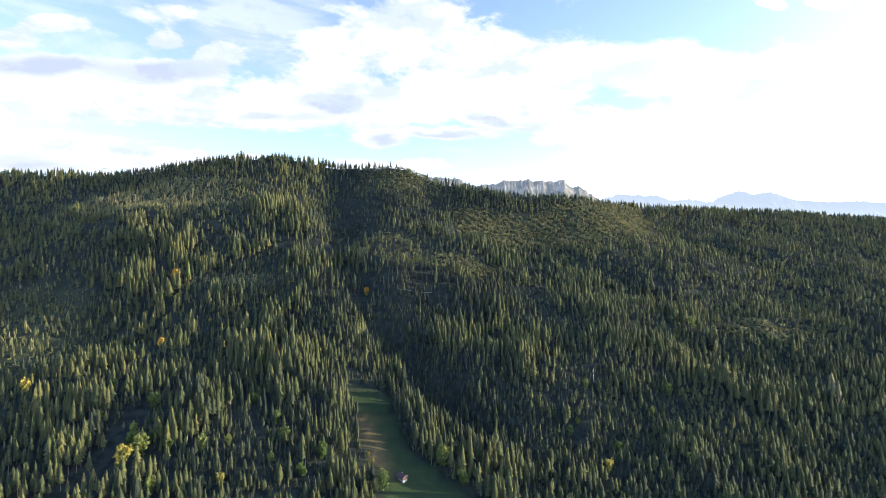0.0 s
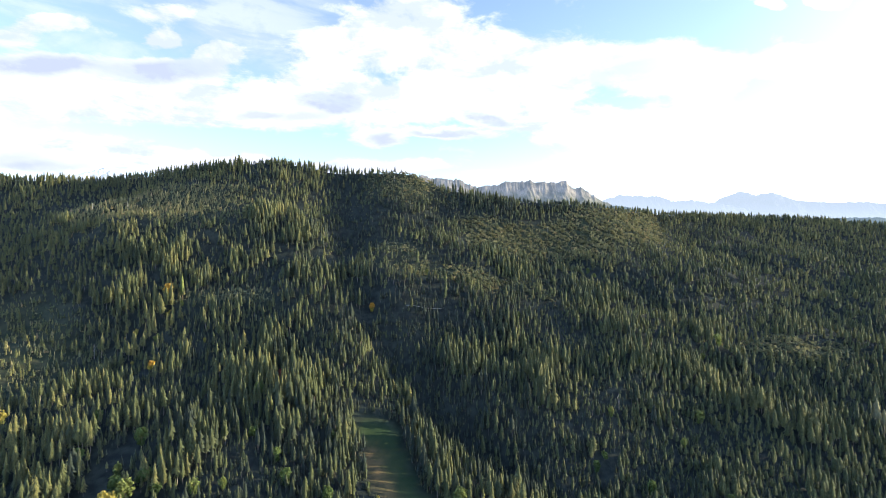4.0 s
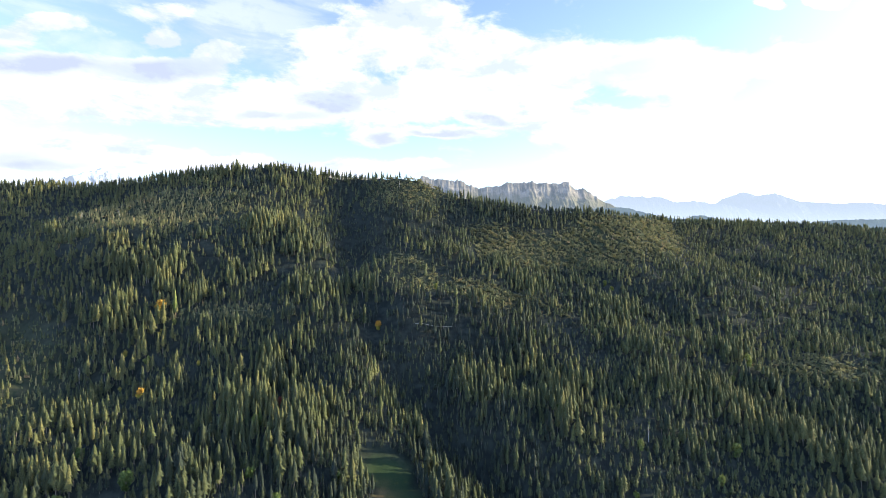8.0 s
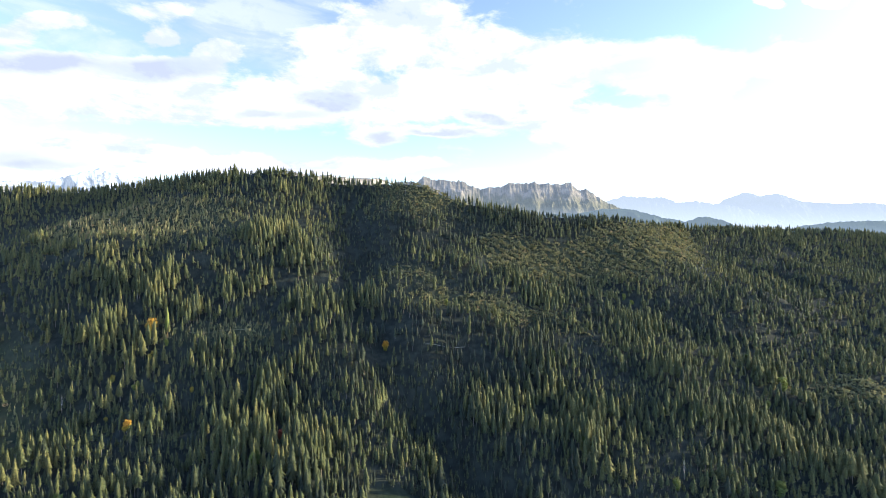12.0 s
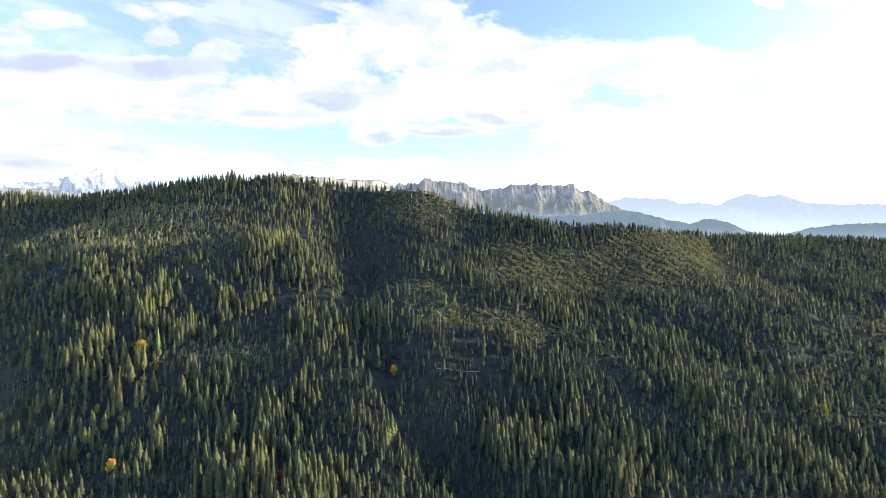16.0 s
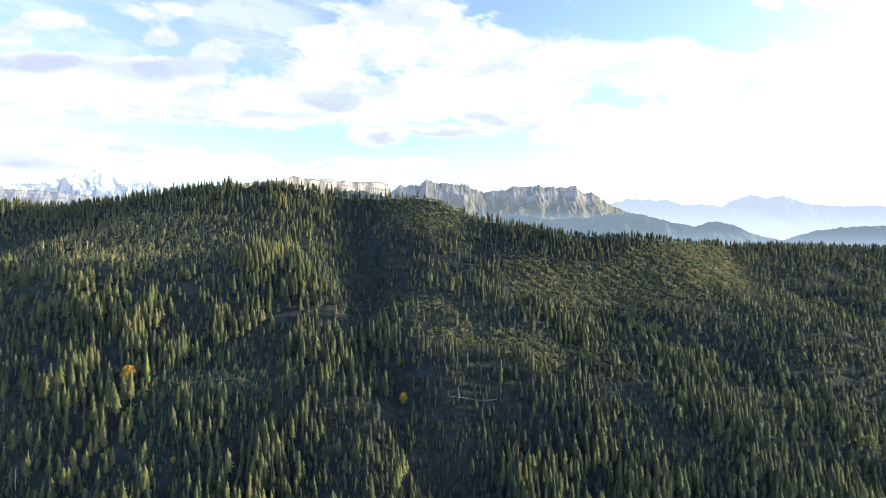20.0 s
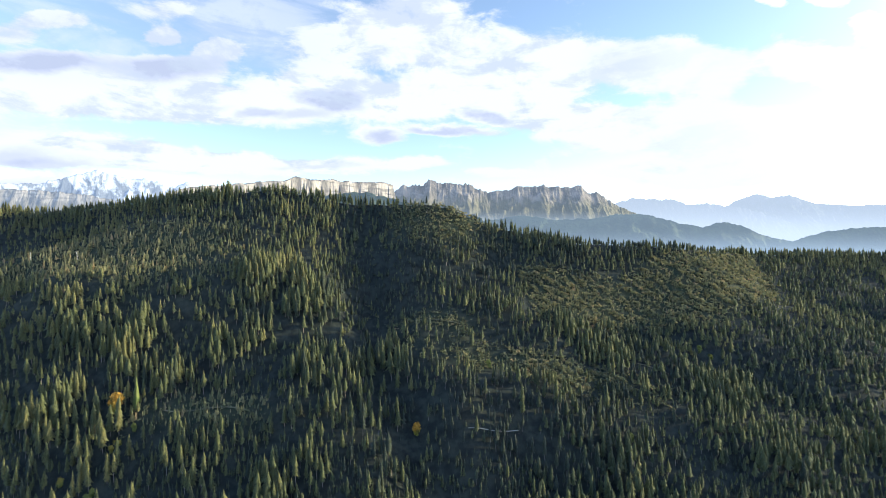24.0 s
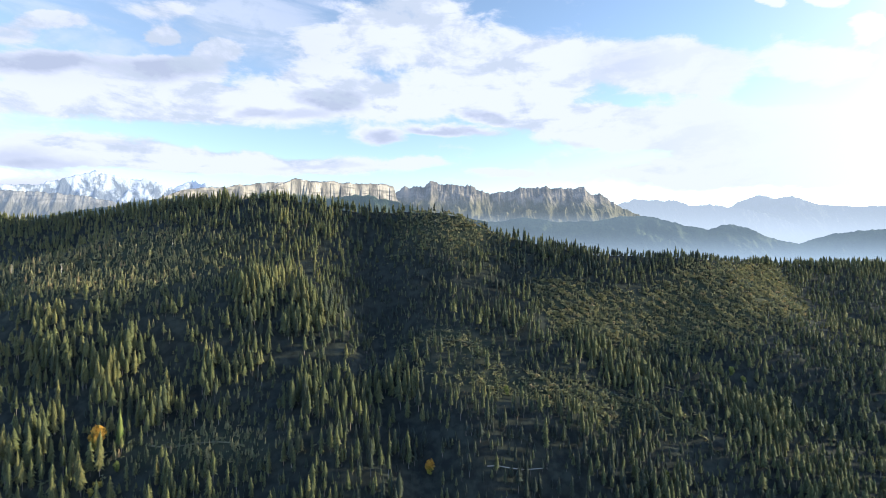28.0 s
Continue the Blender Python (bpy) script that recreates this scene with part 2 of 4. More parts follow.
def snow_and_rock(n):
    """Snowfields broken by rock ribs and bare lower walls."""
    geo = n.add("NewGeometry")
    spot = geo.outputs["Position"]
    high = n.add("SeparateXYZ", in_0=spot).outputs[2]
    ribs = n.noise(n.vec("MULTIPLY", spot, (1.0, 1.0, 0.55)).outputs[0], 0.0065, 7.0, 0.68, 0.6).outputs[0]
    fine = n.noise(spot, 0.03, 5.0, 0.65).outputs[0]
    level = n.math("ADD", n.math("MULTIPLY", n.math("SUBTRACT", high, 850.0), 0.0009), n.math("ADD", ribs, n.math("MULTIPLY", fine, 0.25)))
    rock = n.mix(fine, (0.07, 0.08, 0.10, 1), (0.16, 0.17, 0.19, 1))
    return n.mix(n.ramp(level, 0.60, 0.70), rock, (0.46, 0.48, 0.52, 1)), ribs, 30.0


# Far rock and snow: haze is mixed in here as a glow too.
CRAG = material("crag_rock", limestone((0.225, 0.19, 0.15), (0.065, 0.06, 0.056), (0.10, 0.092, 0.056), strata=0.02, flute=0.22, turf_line=640, turf_soft=45, beds_in=0.4, ledges=False), 0.95, 0.1, haze_glow=0.2, air_colour=(0.37, 0.41, 0.42, 1), valley=(400, 600))
# Shade is put into the colour: dark turf below, dark streaks for clefts.
CLIFF = material("cliff_rock", limestone((0.34, 0.30, 0.245), (0.085, 0.077, 0.07), (0.055, 0.065, 0.05), strata=0.05, flute=0.35, turf_line=606, turf_soft=10, beds_in=0.7, relief=9.0, ledges=False), 0.95, 0.1, haze_glow=0.10)
CLIFF_FAR = material("cliff_rock_far", limestone((0.30, 0.265, 0.22), (0.12, 0.11, 0.10), (0.14, 0.125, 0.10), strata=0.03, flute=0.5, beds_in=0.6, turf_line=690, turf_soft=30), 0.95, 0.1, haze_glow=0.28)
ALPS = material("snowy_rock", snow_and_rock, 0.9, 0.2, haze_glow=0.45, air_colour=(0.31, 0.37, 0.43, 1))
FAR_RANGE = material("far_range_rock", limestone((0.20, 0.20, 0.20), (0.14, 0.15, 0.16), (0.12, 0.14, 0.12), relief=20.0), 0.95, 0.1, haze_glow=0.80, air_colour=(0.42, 0.445, 0.45, 1), valley=(420, 780))


def leaf_paint(name, top, low):
    def build(n):
        rise = n.add("SeparateXYZ", in_0=n.add("TexCoord").outputs["Generated"]).outputs[2]
        island = n.add("NewGeometry").outputs["Random Per Island"]
        mixed = n.math("ADD", rise, n.math("MULTIPLY", n.math("SUBTRACT", island, 0.5), 0.45))
        colour = n.mix(n.ramp(mixed, 0.25, 0.6), (*low, 1), (*top, 1))
        return n.mix(n.ramp(island, 0.5, 1.0, 0.0, 0.35), colour, (low[0] * 0.7, low[1] * 0.7, low[2] * 0.7, 1)), None, 0
    return material(name, build, 0.7, 0.25, 0.3)


LEAVES = {
    "orange": leaf_paint("maple_leaves_orange", (0.48, 0.27, 0.035), (0.22, 0.22, 0.04)),
    "yellow": leaf_paint("autumn_leaves_yellow", (0.33, 0.265, 0.05), (0.20, 0.20, 0.045)),
    "red": leaf_paint("rowan_leaves_red", (0.22, 0.055, 0.03), (0.14, 0.07, 0.03)),
    "lime": leaf_paint("leaves_yellow_green", (0.17, 0.185, 0.045), (0.10, 0.13, 0.03)),
    "green": leaf_paint("leaves_green", (0.10, 0.13, 0.03), (0.07, 0.10, 0.025)),
}

# ---------------------------------------------------------------- mesh helpers


def mesh_of(name, verts, faces, mat, smooth=False, **attributes):
    """A mesh from numpy rows of places and of corners (all faces alike)."""
    me = bpy.data.meshes.new(name)
    verts, faces = np.asarray(verts, np.float32), np.asarray(faces, np.int32)
    k = faces.shape[1]
    me.vertices.add(len(verts))
    me.vertices.foreach_set("co", verts.ravel())
    me.loops.add(faces.size)
    me.loops.foreach_set("vertex_index", faces.ravel())
    me.polygons.add(len(faces))
    me.polygons.foreach_set("loop_start", np.arange(0, faces.size, k, dtype=np.int32))
    me.polygons.foreach_set("loop_total", np.full(len(faces), k, np.int32))
    me.update(calc_edges=True)
    me.polygons.foreach_set("use_smooth", np.full(len(faces), smooth))
    for key, values in attributes.items():
        me.attributes.new(key, "FLOAT", "POINT").data.foreach_set("value", np.asarray(values, np.float32))
    me.materials.append(mat)
    return me


def part(name, bm, mat, parent=None, label=""):
    me = bpy.data.meshes.new(name)
    bm.to_mesh(me)
    bm.free()
    me.materials.append(mat)
    ob = new(name, me)
    ob.parent = parent
    return tagged(ob, label) if label else ob


def box(x0, y0, z0, x1, y1, z1, bevel=0.0):
    bm = bmesh.new()
    bmesh.ops.create_cube(bm, size=1, matrix=Matrix.LocRotScale(((x0 + x1) / 2, (y0 + y1) / 2, (z0 + z1) / 2), None, (x1 - x0, y1 - y0, z1 - z0)))
    if bevel:
        bmesh.ops.bevel(bm, geom=bm.edges[:], offset=bevel, segments=1, affect="EDGES")
    return bm


def grid_faces(nx, ny):
    i, j = np.meshgrid(np.arange(nx - 1), np.arange(ny - 1), indexing="ij")
    a = (i * ny + j).ravel()
    return np.stack([a, a + ny, a + ny + 1, a + 1], 1)


def waves(x, y, scale, seed):
    """A smooth rolling unevenness of about -1 to 1."""
    rng = np.random.RandomState(seed)
    total = 0 * x + 0 * y
    for k in range(7):
        a, p, f = rng.uniform(0, math.pi), rng.uniform(0, 6.28), rng.uniform(0.6, 1.9) / scale
        total = total + np.sin((x * math.cos(a) + y * math.sin(a)) * f * 6.28 + p + 1.3 * np.sin((y * math.cos(a) - x * math.sin(a)) * f * 3.1 + 2 * p))
    return total / 3.2


def bump(x, y, cx, cy, rx, ry, turn=0.0):
    c, s = math.cos(radians(turn)), math.sin(radians(turn))
    u, v = ((x - cx) * c + (y - cy) * s) / rx, ((y - cy) * c - (x - cx) * s) / ry
    return np.exp(-(u * u + v * v))


# ---------------------------------------------------------------- the lie of the land
# The crest of the wooded ridge: across, ahead, height of its ground.
CREST = np.array([(-1500, 820, 395), (-720, 800, 420), (-537, 800, 419), (-445, 800, 429), (-395, 790, 438), (-267, 779, 444), (-201, 780, 434),
                  (-166, 785, 428), (-75, 762, 426), (-48, 756, 424), (-25, 752, 404), (74, 728, 381), (215, 745, 374), (318, 800, 366),
                  (485, 850, 366), (603, 850, 361), (758, 850, 350), (1500, 860, 300)], float)
FOOT_Y = 280.0


def foot_z(x):
    return np.interp(x, (-130, 60), (162, 143))



def crest(x):
    ys = sum(np.interp(x + d, CREST[:, 0], CREST[:, 1]) for d in (-24, -8, 8, 24)) / 4
    zs = sum(np.interp(x + d, CREST[:, 0], CREST[:, 2]) for d in (-18, -6, 6, 18)) / 4
    return ys, zs


def gully_x(y):
    return np.interp(y, (250, 321, 406, 467, 554, 712, 800), (122, 64, -6, -56, -110, -146, -160))


# Knolls and hollows of the slope: across, ahead, rise.
HUMPS = [(-300, 330, 8), (-190, 330, 9), (20, 330, 5), (-190, 440, -6), (120, 440, 15), (220, 440, 5), (330, 440, 3), (-420, 540, -8), (-300, 540, 7), (-80, 540, 12), (20, 540, 16), (120, 540, 14), (220, 540, 4), (330, 540, 5), (-300, 640, 8), (-190, 640, 6), (-80, 640, -4), (20, 640, 7), (120, 640, -11), (220, 640, 3), (330, 640, 15)]


def land(x, y):
    """Height of the ground."""
    x, y = np.asarray(x, float), np.asarray(y, float)
    cy, cz = crest(x)
    s = (y - FOOT_Y) / (cy - FOOT_Y)
    up = np.clip(s, 0, 1)
    low = foot_z(x)
    face = low + (cz - low) * up ** np.interp(x, (-110, 60, 300, 480), (1.35, 1.72, 1.72, 1.45))
    front = low - 70 * (1 - np.exp(np.minimum(y - FOOT_Y, 0) / 260))
    past = np.maximum(y - cy, 0)
    back = cz - (cz - 60) * (1 - np.exp(-(past / 190) ** 1.5))
    z = np.where(s < 0, front, np.where(s > 1, back, face))
    mid = np.clip(4 * up * (1 - up), 0, 1)
    z = z + 32 * bump(x, y, -415, 630, 120, 100) * mid
    z = z - 17 * np.exp(-((x - gully_x(y)) / 24) ** 2) * np.clip((y - 320) / 80, 0, 1) * np.sqrt(mid)
    for hx_, hy_, rise in HUMPS:
        z = z + rise * bump(x, y, hx_, hy_, 75, 65) * np.clip(2 * mid, 0, 1)
    z = z - 14 * bump(x, y, -300, 470, 60, 70) * mid
    z = z + (6.0 * waves(x, y, 170, 3) + 2.0 * waves(x, y, 55, 5)) * np.clip(0.15 + mid, 0, 1) * np.where(s > 1, 0.3, 1)
    return z


def soft_box(v, lo, hi, edge):
    return np.clip((v - lo) / edge + 0.5, 0, 1) * np.clip((hi - v) / edge + 0.5, 0, 1)


def pasture(x, y):
    """The mown meadow with the house, widening downhill."""
    left = np.interp(y, (230, 292, 317, 352, 392), (-34, -36, -46, -60, -74)) + 2.5 * waves(x, y, 30, 9)
    right = np.interp(y, (230, 299, 317, 337, 403), (60, 19, -1, -24, -48)) + 2.5 * waves(x, y, 30, 10)
    return soft_box(y, 225, 396, 8) * np.clip((x - left) / 4 + 0.5, 0, 1) * np.clip((right - x) / 4 + 0.5, 0, 1)


def dry_grass(x, y):
    """Brown uncut grass along the meadow's upper edge."""
    left = np.interp(y, (230, 292, 317, 352, 392), (-34, -36, -46, -60, -74))
    return np.exp(-((x - left - 4) / 8) ** 2) * soft_box(y, 306, 372, 12)


def clearing(x, y):
    """Cut-over ground with scrub and saplings."""
    low = np.interp(x, (20, 100, 190, 276, 330), (630, 648, 660, 700, 760))
    c = soft_box(x, 22, 318, 24) * np.clip((y - low) / 20 + 0.5, 0, 1) * np.clip((crest(x)[0] - np.interp(x, (120, 190), (40, 6)) - y) / 16 + 0.5, 0, 1)
    c = np.maximum(c, bump(x, y, -390, 668, 92, 46) * 2.2)
    c = np.maximum(c, bump(x, y, -378, 452, 64, 38, -50) * 1.7)
    c = np.maximum(c, bump(x, y, -222, 520, 38, 11) * 1.5)
    c = np.maximum(c, bump(x, y, 5, 573, 76, 14, -3) * 1.15)
    c = np.maximum(c, bump(x, y, -64, 610, 32, 9, -10) * 1.4)
    c = np.maximum(c, bump(x, y, -418, 506, 40, 10) * 1.4)
    c = np.maximum(c, bump(x, y, -64, 744, 46, 30) * 1.6)
    c = np.maximum(c, bump(x, y, 335, 516, 55, 13) * 1.2)
    return np.clip(c + 0.25 * waves(x, y, 40, 21) * (c > 0.1), 0, 1)


# ---------------------------------------------------------------- ground sheet
def lines(lo, a, b, hi, step, n):
    grow = np.linspace(0, 1, n + 1)[1:] ** 2.2
    return np.concatenate([(a - (a - lo) * grow)[::-1], np.arange(a, b + 0.1, step), b + (hi - b) * grow])


gx, gy = lines(-9000, -900, 900, 9000, 7.5, 26), lines(-4000, 210, 930, 4960, 7.5, 26)
X, Y = np.meshgrid(gx, gy, indexing="ij")
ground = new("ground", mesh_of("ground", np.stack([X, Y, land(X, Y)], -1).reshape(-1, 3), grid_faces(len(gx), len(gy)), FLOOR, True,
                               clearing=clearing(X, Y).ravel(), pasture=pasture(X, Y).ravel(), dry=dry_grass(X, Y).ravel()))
tagged(ground, "steep mountain ground with forest litter, scrub clearings and mown grass", "ground", kind="structure")


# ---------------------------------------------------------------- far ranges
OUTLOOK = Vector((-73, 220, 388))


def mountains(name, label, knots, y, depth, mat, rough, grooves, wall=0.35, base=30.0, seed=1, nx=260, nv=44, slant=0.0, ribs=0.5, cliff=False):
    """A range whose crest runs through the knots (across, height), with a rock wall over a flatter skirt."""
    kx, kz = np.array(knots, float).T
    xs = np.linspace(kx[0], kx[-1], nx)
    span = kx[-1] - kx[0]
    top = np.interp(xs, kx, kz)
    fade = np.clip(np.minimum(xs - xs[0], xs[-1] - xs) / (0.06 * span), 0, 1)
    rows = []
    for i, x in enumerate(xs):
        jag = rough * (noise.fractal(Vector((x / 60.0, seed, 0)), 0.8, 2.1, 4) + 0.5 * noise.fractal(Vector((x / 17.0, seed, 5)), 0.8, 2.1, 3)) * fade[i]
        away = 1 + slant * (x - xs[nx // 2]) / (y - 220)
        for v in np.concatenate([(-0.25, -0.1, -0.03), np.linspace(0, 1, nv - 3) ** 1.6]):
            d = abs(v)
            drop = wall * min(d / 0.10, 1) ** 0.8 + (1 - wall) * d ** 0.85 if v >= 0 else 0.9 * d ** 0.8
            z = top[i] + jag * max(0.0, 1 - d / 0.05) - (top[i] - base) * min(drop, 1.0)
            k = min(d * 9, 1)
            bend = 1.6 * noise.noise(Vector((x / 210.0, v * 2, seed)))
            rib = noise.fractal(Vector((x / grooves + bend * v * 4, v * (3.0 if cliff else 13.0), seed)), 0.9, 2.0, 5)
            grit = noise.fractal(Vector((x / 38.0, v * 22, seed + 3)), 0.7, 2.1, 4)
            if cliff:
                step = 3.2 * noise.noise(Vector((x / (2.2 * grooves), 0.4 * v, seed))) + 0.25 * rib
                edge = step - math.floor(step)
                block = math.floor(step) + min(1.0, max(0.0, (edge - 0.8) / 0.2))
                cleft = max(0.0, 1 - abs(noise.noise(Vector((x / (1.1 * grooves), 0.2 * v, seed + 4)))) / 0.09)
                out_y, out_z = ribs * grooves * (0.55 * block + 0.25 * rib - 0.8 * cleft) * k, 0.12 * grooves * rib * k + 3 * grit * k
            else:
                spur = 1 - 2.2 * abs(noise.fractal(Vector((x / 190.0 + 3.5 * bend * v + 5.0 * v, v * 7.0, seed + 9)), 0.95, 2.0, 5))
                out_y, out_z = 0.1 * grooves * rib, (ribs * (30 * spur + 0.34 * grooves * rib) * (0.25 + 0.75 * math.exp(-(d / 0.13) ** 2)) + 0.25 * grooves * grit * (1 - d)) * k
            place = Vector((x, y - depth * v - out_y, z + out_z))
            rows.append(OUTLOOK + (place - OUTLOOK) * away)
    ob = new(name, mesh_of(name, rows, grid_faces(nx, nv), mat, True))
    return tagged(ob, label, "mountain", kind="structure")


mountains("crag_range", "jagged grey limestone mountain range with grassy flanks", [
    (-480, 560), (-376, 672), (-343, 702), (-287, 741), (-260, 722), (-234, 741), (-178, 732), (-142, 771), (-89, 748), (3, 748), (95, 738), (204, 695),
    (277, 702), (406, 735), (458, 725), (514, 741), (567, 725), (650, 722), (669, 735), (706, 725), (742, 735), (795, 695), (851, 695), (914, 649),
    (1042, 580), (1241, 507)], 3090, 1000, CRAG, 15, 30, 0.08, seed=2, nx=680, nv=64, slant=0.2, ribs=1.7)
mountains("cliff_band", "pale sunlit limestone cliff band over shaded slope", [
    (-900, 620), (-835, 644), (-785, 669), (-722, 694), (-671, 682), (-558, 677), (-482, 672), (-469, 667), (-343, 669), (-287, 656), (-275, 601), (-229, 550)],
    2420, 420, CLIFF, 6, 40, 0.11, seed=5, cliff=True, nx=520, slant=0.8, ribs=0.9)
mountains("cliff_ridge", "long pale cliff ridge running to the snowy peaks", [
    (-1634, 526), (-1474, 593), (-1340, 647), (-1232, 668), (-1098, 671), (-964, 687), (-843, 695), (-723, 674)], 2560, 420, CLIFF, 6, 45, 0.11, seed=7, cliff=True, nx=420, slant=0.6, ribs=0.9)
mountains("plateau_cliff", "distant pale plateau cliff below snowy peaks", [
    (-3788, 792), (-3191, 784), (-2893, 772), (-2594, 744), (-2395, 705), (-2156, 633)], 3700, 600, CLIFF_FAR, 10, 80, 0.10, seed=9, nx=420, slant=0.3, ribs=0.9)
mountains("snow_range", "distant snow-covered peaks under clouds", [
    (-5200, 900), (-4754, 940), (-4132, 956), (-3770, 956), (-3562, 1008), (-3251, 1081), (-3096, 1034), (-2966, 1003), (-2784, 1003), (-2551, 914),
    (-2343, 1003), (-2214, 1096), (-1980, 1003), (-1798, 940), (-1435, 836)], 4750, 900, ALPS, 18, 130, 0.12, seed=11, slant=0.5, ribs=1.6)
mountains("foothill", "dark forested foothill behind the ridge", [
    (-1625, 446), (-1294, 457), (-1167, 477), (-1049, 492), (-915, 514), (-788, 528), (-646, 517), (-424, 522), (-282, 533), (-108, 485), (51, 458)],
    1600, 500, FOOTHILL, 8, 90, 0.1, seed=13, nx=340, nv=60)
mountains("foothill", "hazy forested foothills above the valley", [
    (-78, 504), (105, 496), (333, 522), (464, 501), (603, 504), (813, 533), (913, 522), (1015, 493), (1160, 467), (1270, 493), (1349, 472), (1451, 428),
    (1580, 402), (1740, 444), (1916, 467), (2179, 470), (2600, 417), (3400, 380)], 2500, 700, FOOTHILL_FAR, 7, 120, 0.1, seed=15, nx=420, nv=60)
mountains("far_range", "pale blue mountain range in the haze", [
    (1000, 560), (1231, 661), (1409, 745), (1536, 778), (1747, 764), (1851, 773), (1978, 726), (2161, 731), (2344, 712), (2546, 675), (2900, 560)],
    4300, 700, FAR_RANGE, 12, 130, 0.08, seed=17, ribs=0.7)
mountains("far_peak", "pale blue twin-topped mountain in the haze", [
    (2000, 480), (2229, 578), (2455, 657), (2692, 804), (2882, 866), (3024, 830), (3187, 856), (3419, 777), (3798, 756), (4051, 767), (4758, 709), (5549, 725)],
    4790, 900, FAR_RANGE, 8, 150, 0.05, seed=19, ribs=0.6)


# ---------------------------------------------------------------- spruces
def spruce(seed, whorls, per, bare, slim):
    """Crown of a spruce one unit high: ragged whorls of drooping boughs on a narrow spire. Returns places and triangles."""
    rng = np.random.RandomState(seed)
    verts, tris = [], []
    lean = rng.uniform(0, 6.28)
    for k in range(whorls):
        f = k / whorls
        level = bare + (1 - bare) * f ** 0.95
        r = slim * (1 - f) ** 0.72 * min(1.0, 0.70 + 1.9 * f) * rng.uniform(0.78, 1.16) + 0.006
        turn, base, drop = rng.uniform(0, 6.28), len(verts), rng.uniform(0.35, 0.75)
        verts.append((0, 0, min(level + rng.uniform(0.9, 1.3) * r + 0.6 * (1 - bare) / whorls, 0.995)))
        for j in range(2 * per):
            a = turn + 3.1416 * (j + rng.uniform(-0.35, 0.35)) / per
            reach = r * (rng.uniform(0.75, 1.35) if j % 2 else rng.uniform(0.35, 0.65)) * (1 + 0.16 * math.cos(a - lean))
            verts.append((math.cos(a) * reach, math.sin(a) * reach, level - reach * drop + (rng.uniform(-0.014, 0.010) if j % 2 else 0.016)))
        tris += [(base, base + 1 + j, base + 1 + (j + 1) % (2 * per)) for j in range(2 * per)]
    n = len(verts)
    verts += [(0.010, 0, 0.95), (-0.007, 0.009, 0.95), (-0.007, -0.009, 0.95), (0, 0, 1.03)]
    tris += [(n, n + 1, n + 3), (n + 1, n + 2, n + 3), (n + 2, n, n + 3)]
    return np.array(verts, float), np.array(tris)


def scatter(templates, kinds, place, high, wide, turn, tone):
    """Joins copies of the templates into one set of places and triangles."""
    all_v, all_f, all_t, start = [], [], [], 0
    for k, (v, f) in enumerate(templates):
        pick = np.nonzero(kinds == k)[0]
        if not len(pick):
            continue
        c, s = np.cos(turn[pick])[:, None], np.sin(turn[pick])[:, None]
        hw = (high * wide)[pick][:, None]
        out = np.stack([(v[:, 0] * c - v[:, 1] * s) * hw, (v[:, 0] * s + v[:, 1] * c) * hw, v[:, 2] * high[pick][:, None]], -1) + place[pick][:, None]
        all_v.append(out.reshape(-1, 3))
        all_f.append((f[None] + (start + np.arange(len(pick)) * len(v))[:, None, None]).reshape(-1, 3))
        all_t.append(np.repeat(tone[pick], len(v)))
        start += len(pick) * len(v)
    return np.concatenate(all_v), np.concatenate(all_f), np.concatenate(all_t)


def stem(top, thick):
    """A tapered three-sided stem one unit scale high."""
    ring = [(math.cos(a), math.sin(a)) for a in (0.4, 2.49, 4.59)]
    v = [(thick * a, thick * b, -0.03) for a, b in ring] + [(0.35 * thick * a, 0.35 * thick * b, top) for a, b in ring]
    f = []
    for i in range(3):
        j = (i + 1) % 3
        f += [(i, j, 3 + j), (i, 3 + j, 3 + i)]
    return np.array(v, float), np.array(f)


# Broadleaf trees that stand out of the spruce wood: across, ahead, height, leaf.
BROADLEAF = [
    (-281, 519, 18, "orange"), (-80, 515, 11, "orange"), (-245, 427, 11, "orange"), (-306, 361, 14, "yellow"), (-194, 299, 17, "yellow"), (-188, 306, 18, "lime"),
    (-129, 285, 10, "yellow"), (-107, 306, 9, "lime"), (109, 325, 11, "yellow"), (0, 324, 17, "lime"), (13, 309, 14, "lime"), (-36, 296, 16, "green"),
    (256, 510, 15, "lime"), (-141, 428, 10, "red"), (-85, 297, 12, "green"), (-77, 313, 14, "green"), (-28, 564, 8, "lime"), (163, 620, 9, "lime"),
    (169, 613, 8, "lime"),
]
BROADLEAF += [
    (-290, 480, 8, "yellow"), (-262, 505, 7, "lime"), (96, 372, 10, "green"), (104, 379, 9, "green"), (-49, 321, 4, "yellow"), (-56, 330, 4, "lime"),
    (-45, 317, 3, "yellow"), (-267, 471, 8, "lime"), (-221, 466, 6, "yellow"), (-268, 497, 6, "yellow"), (-269, 494, 6, "yellow"), (-238, 331, 6, "yellow"),
    (-203, 322, 10, "lime"), (-196, 307, 9, "lime"), (-138, 316, 9, "lime"), (-245, 367, 11, "green"), (-266, 473, 7, "lime"), (-266, 498, 5, "yellow"),
    (-274, 449, 5, "yellow"),
]

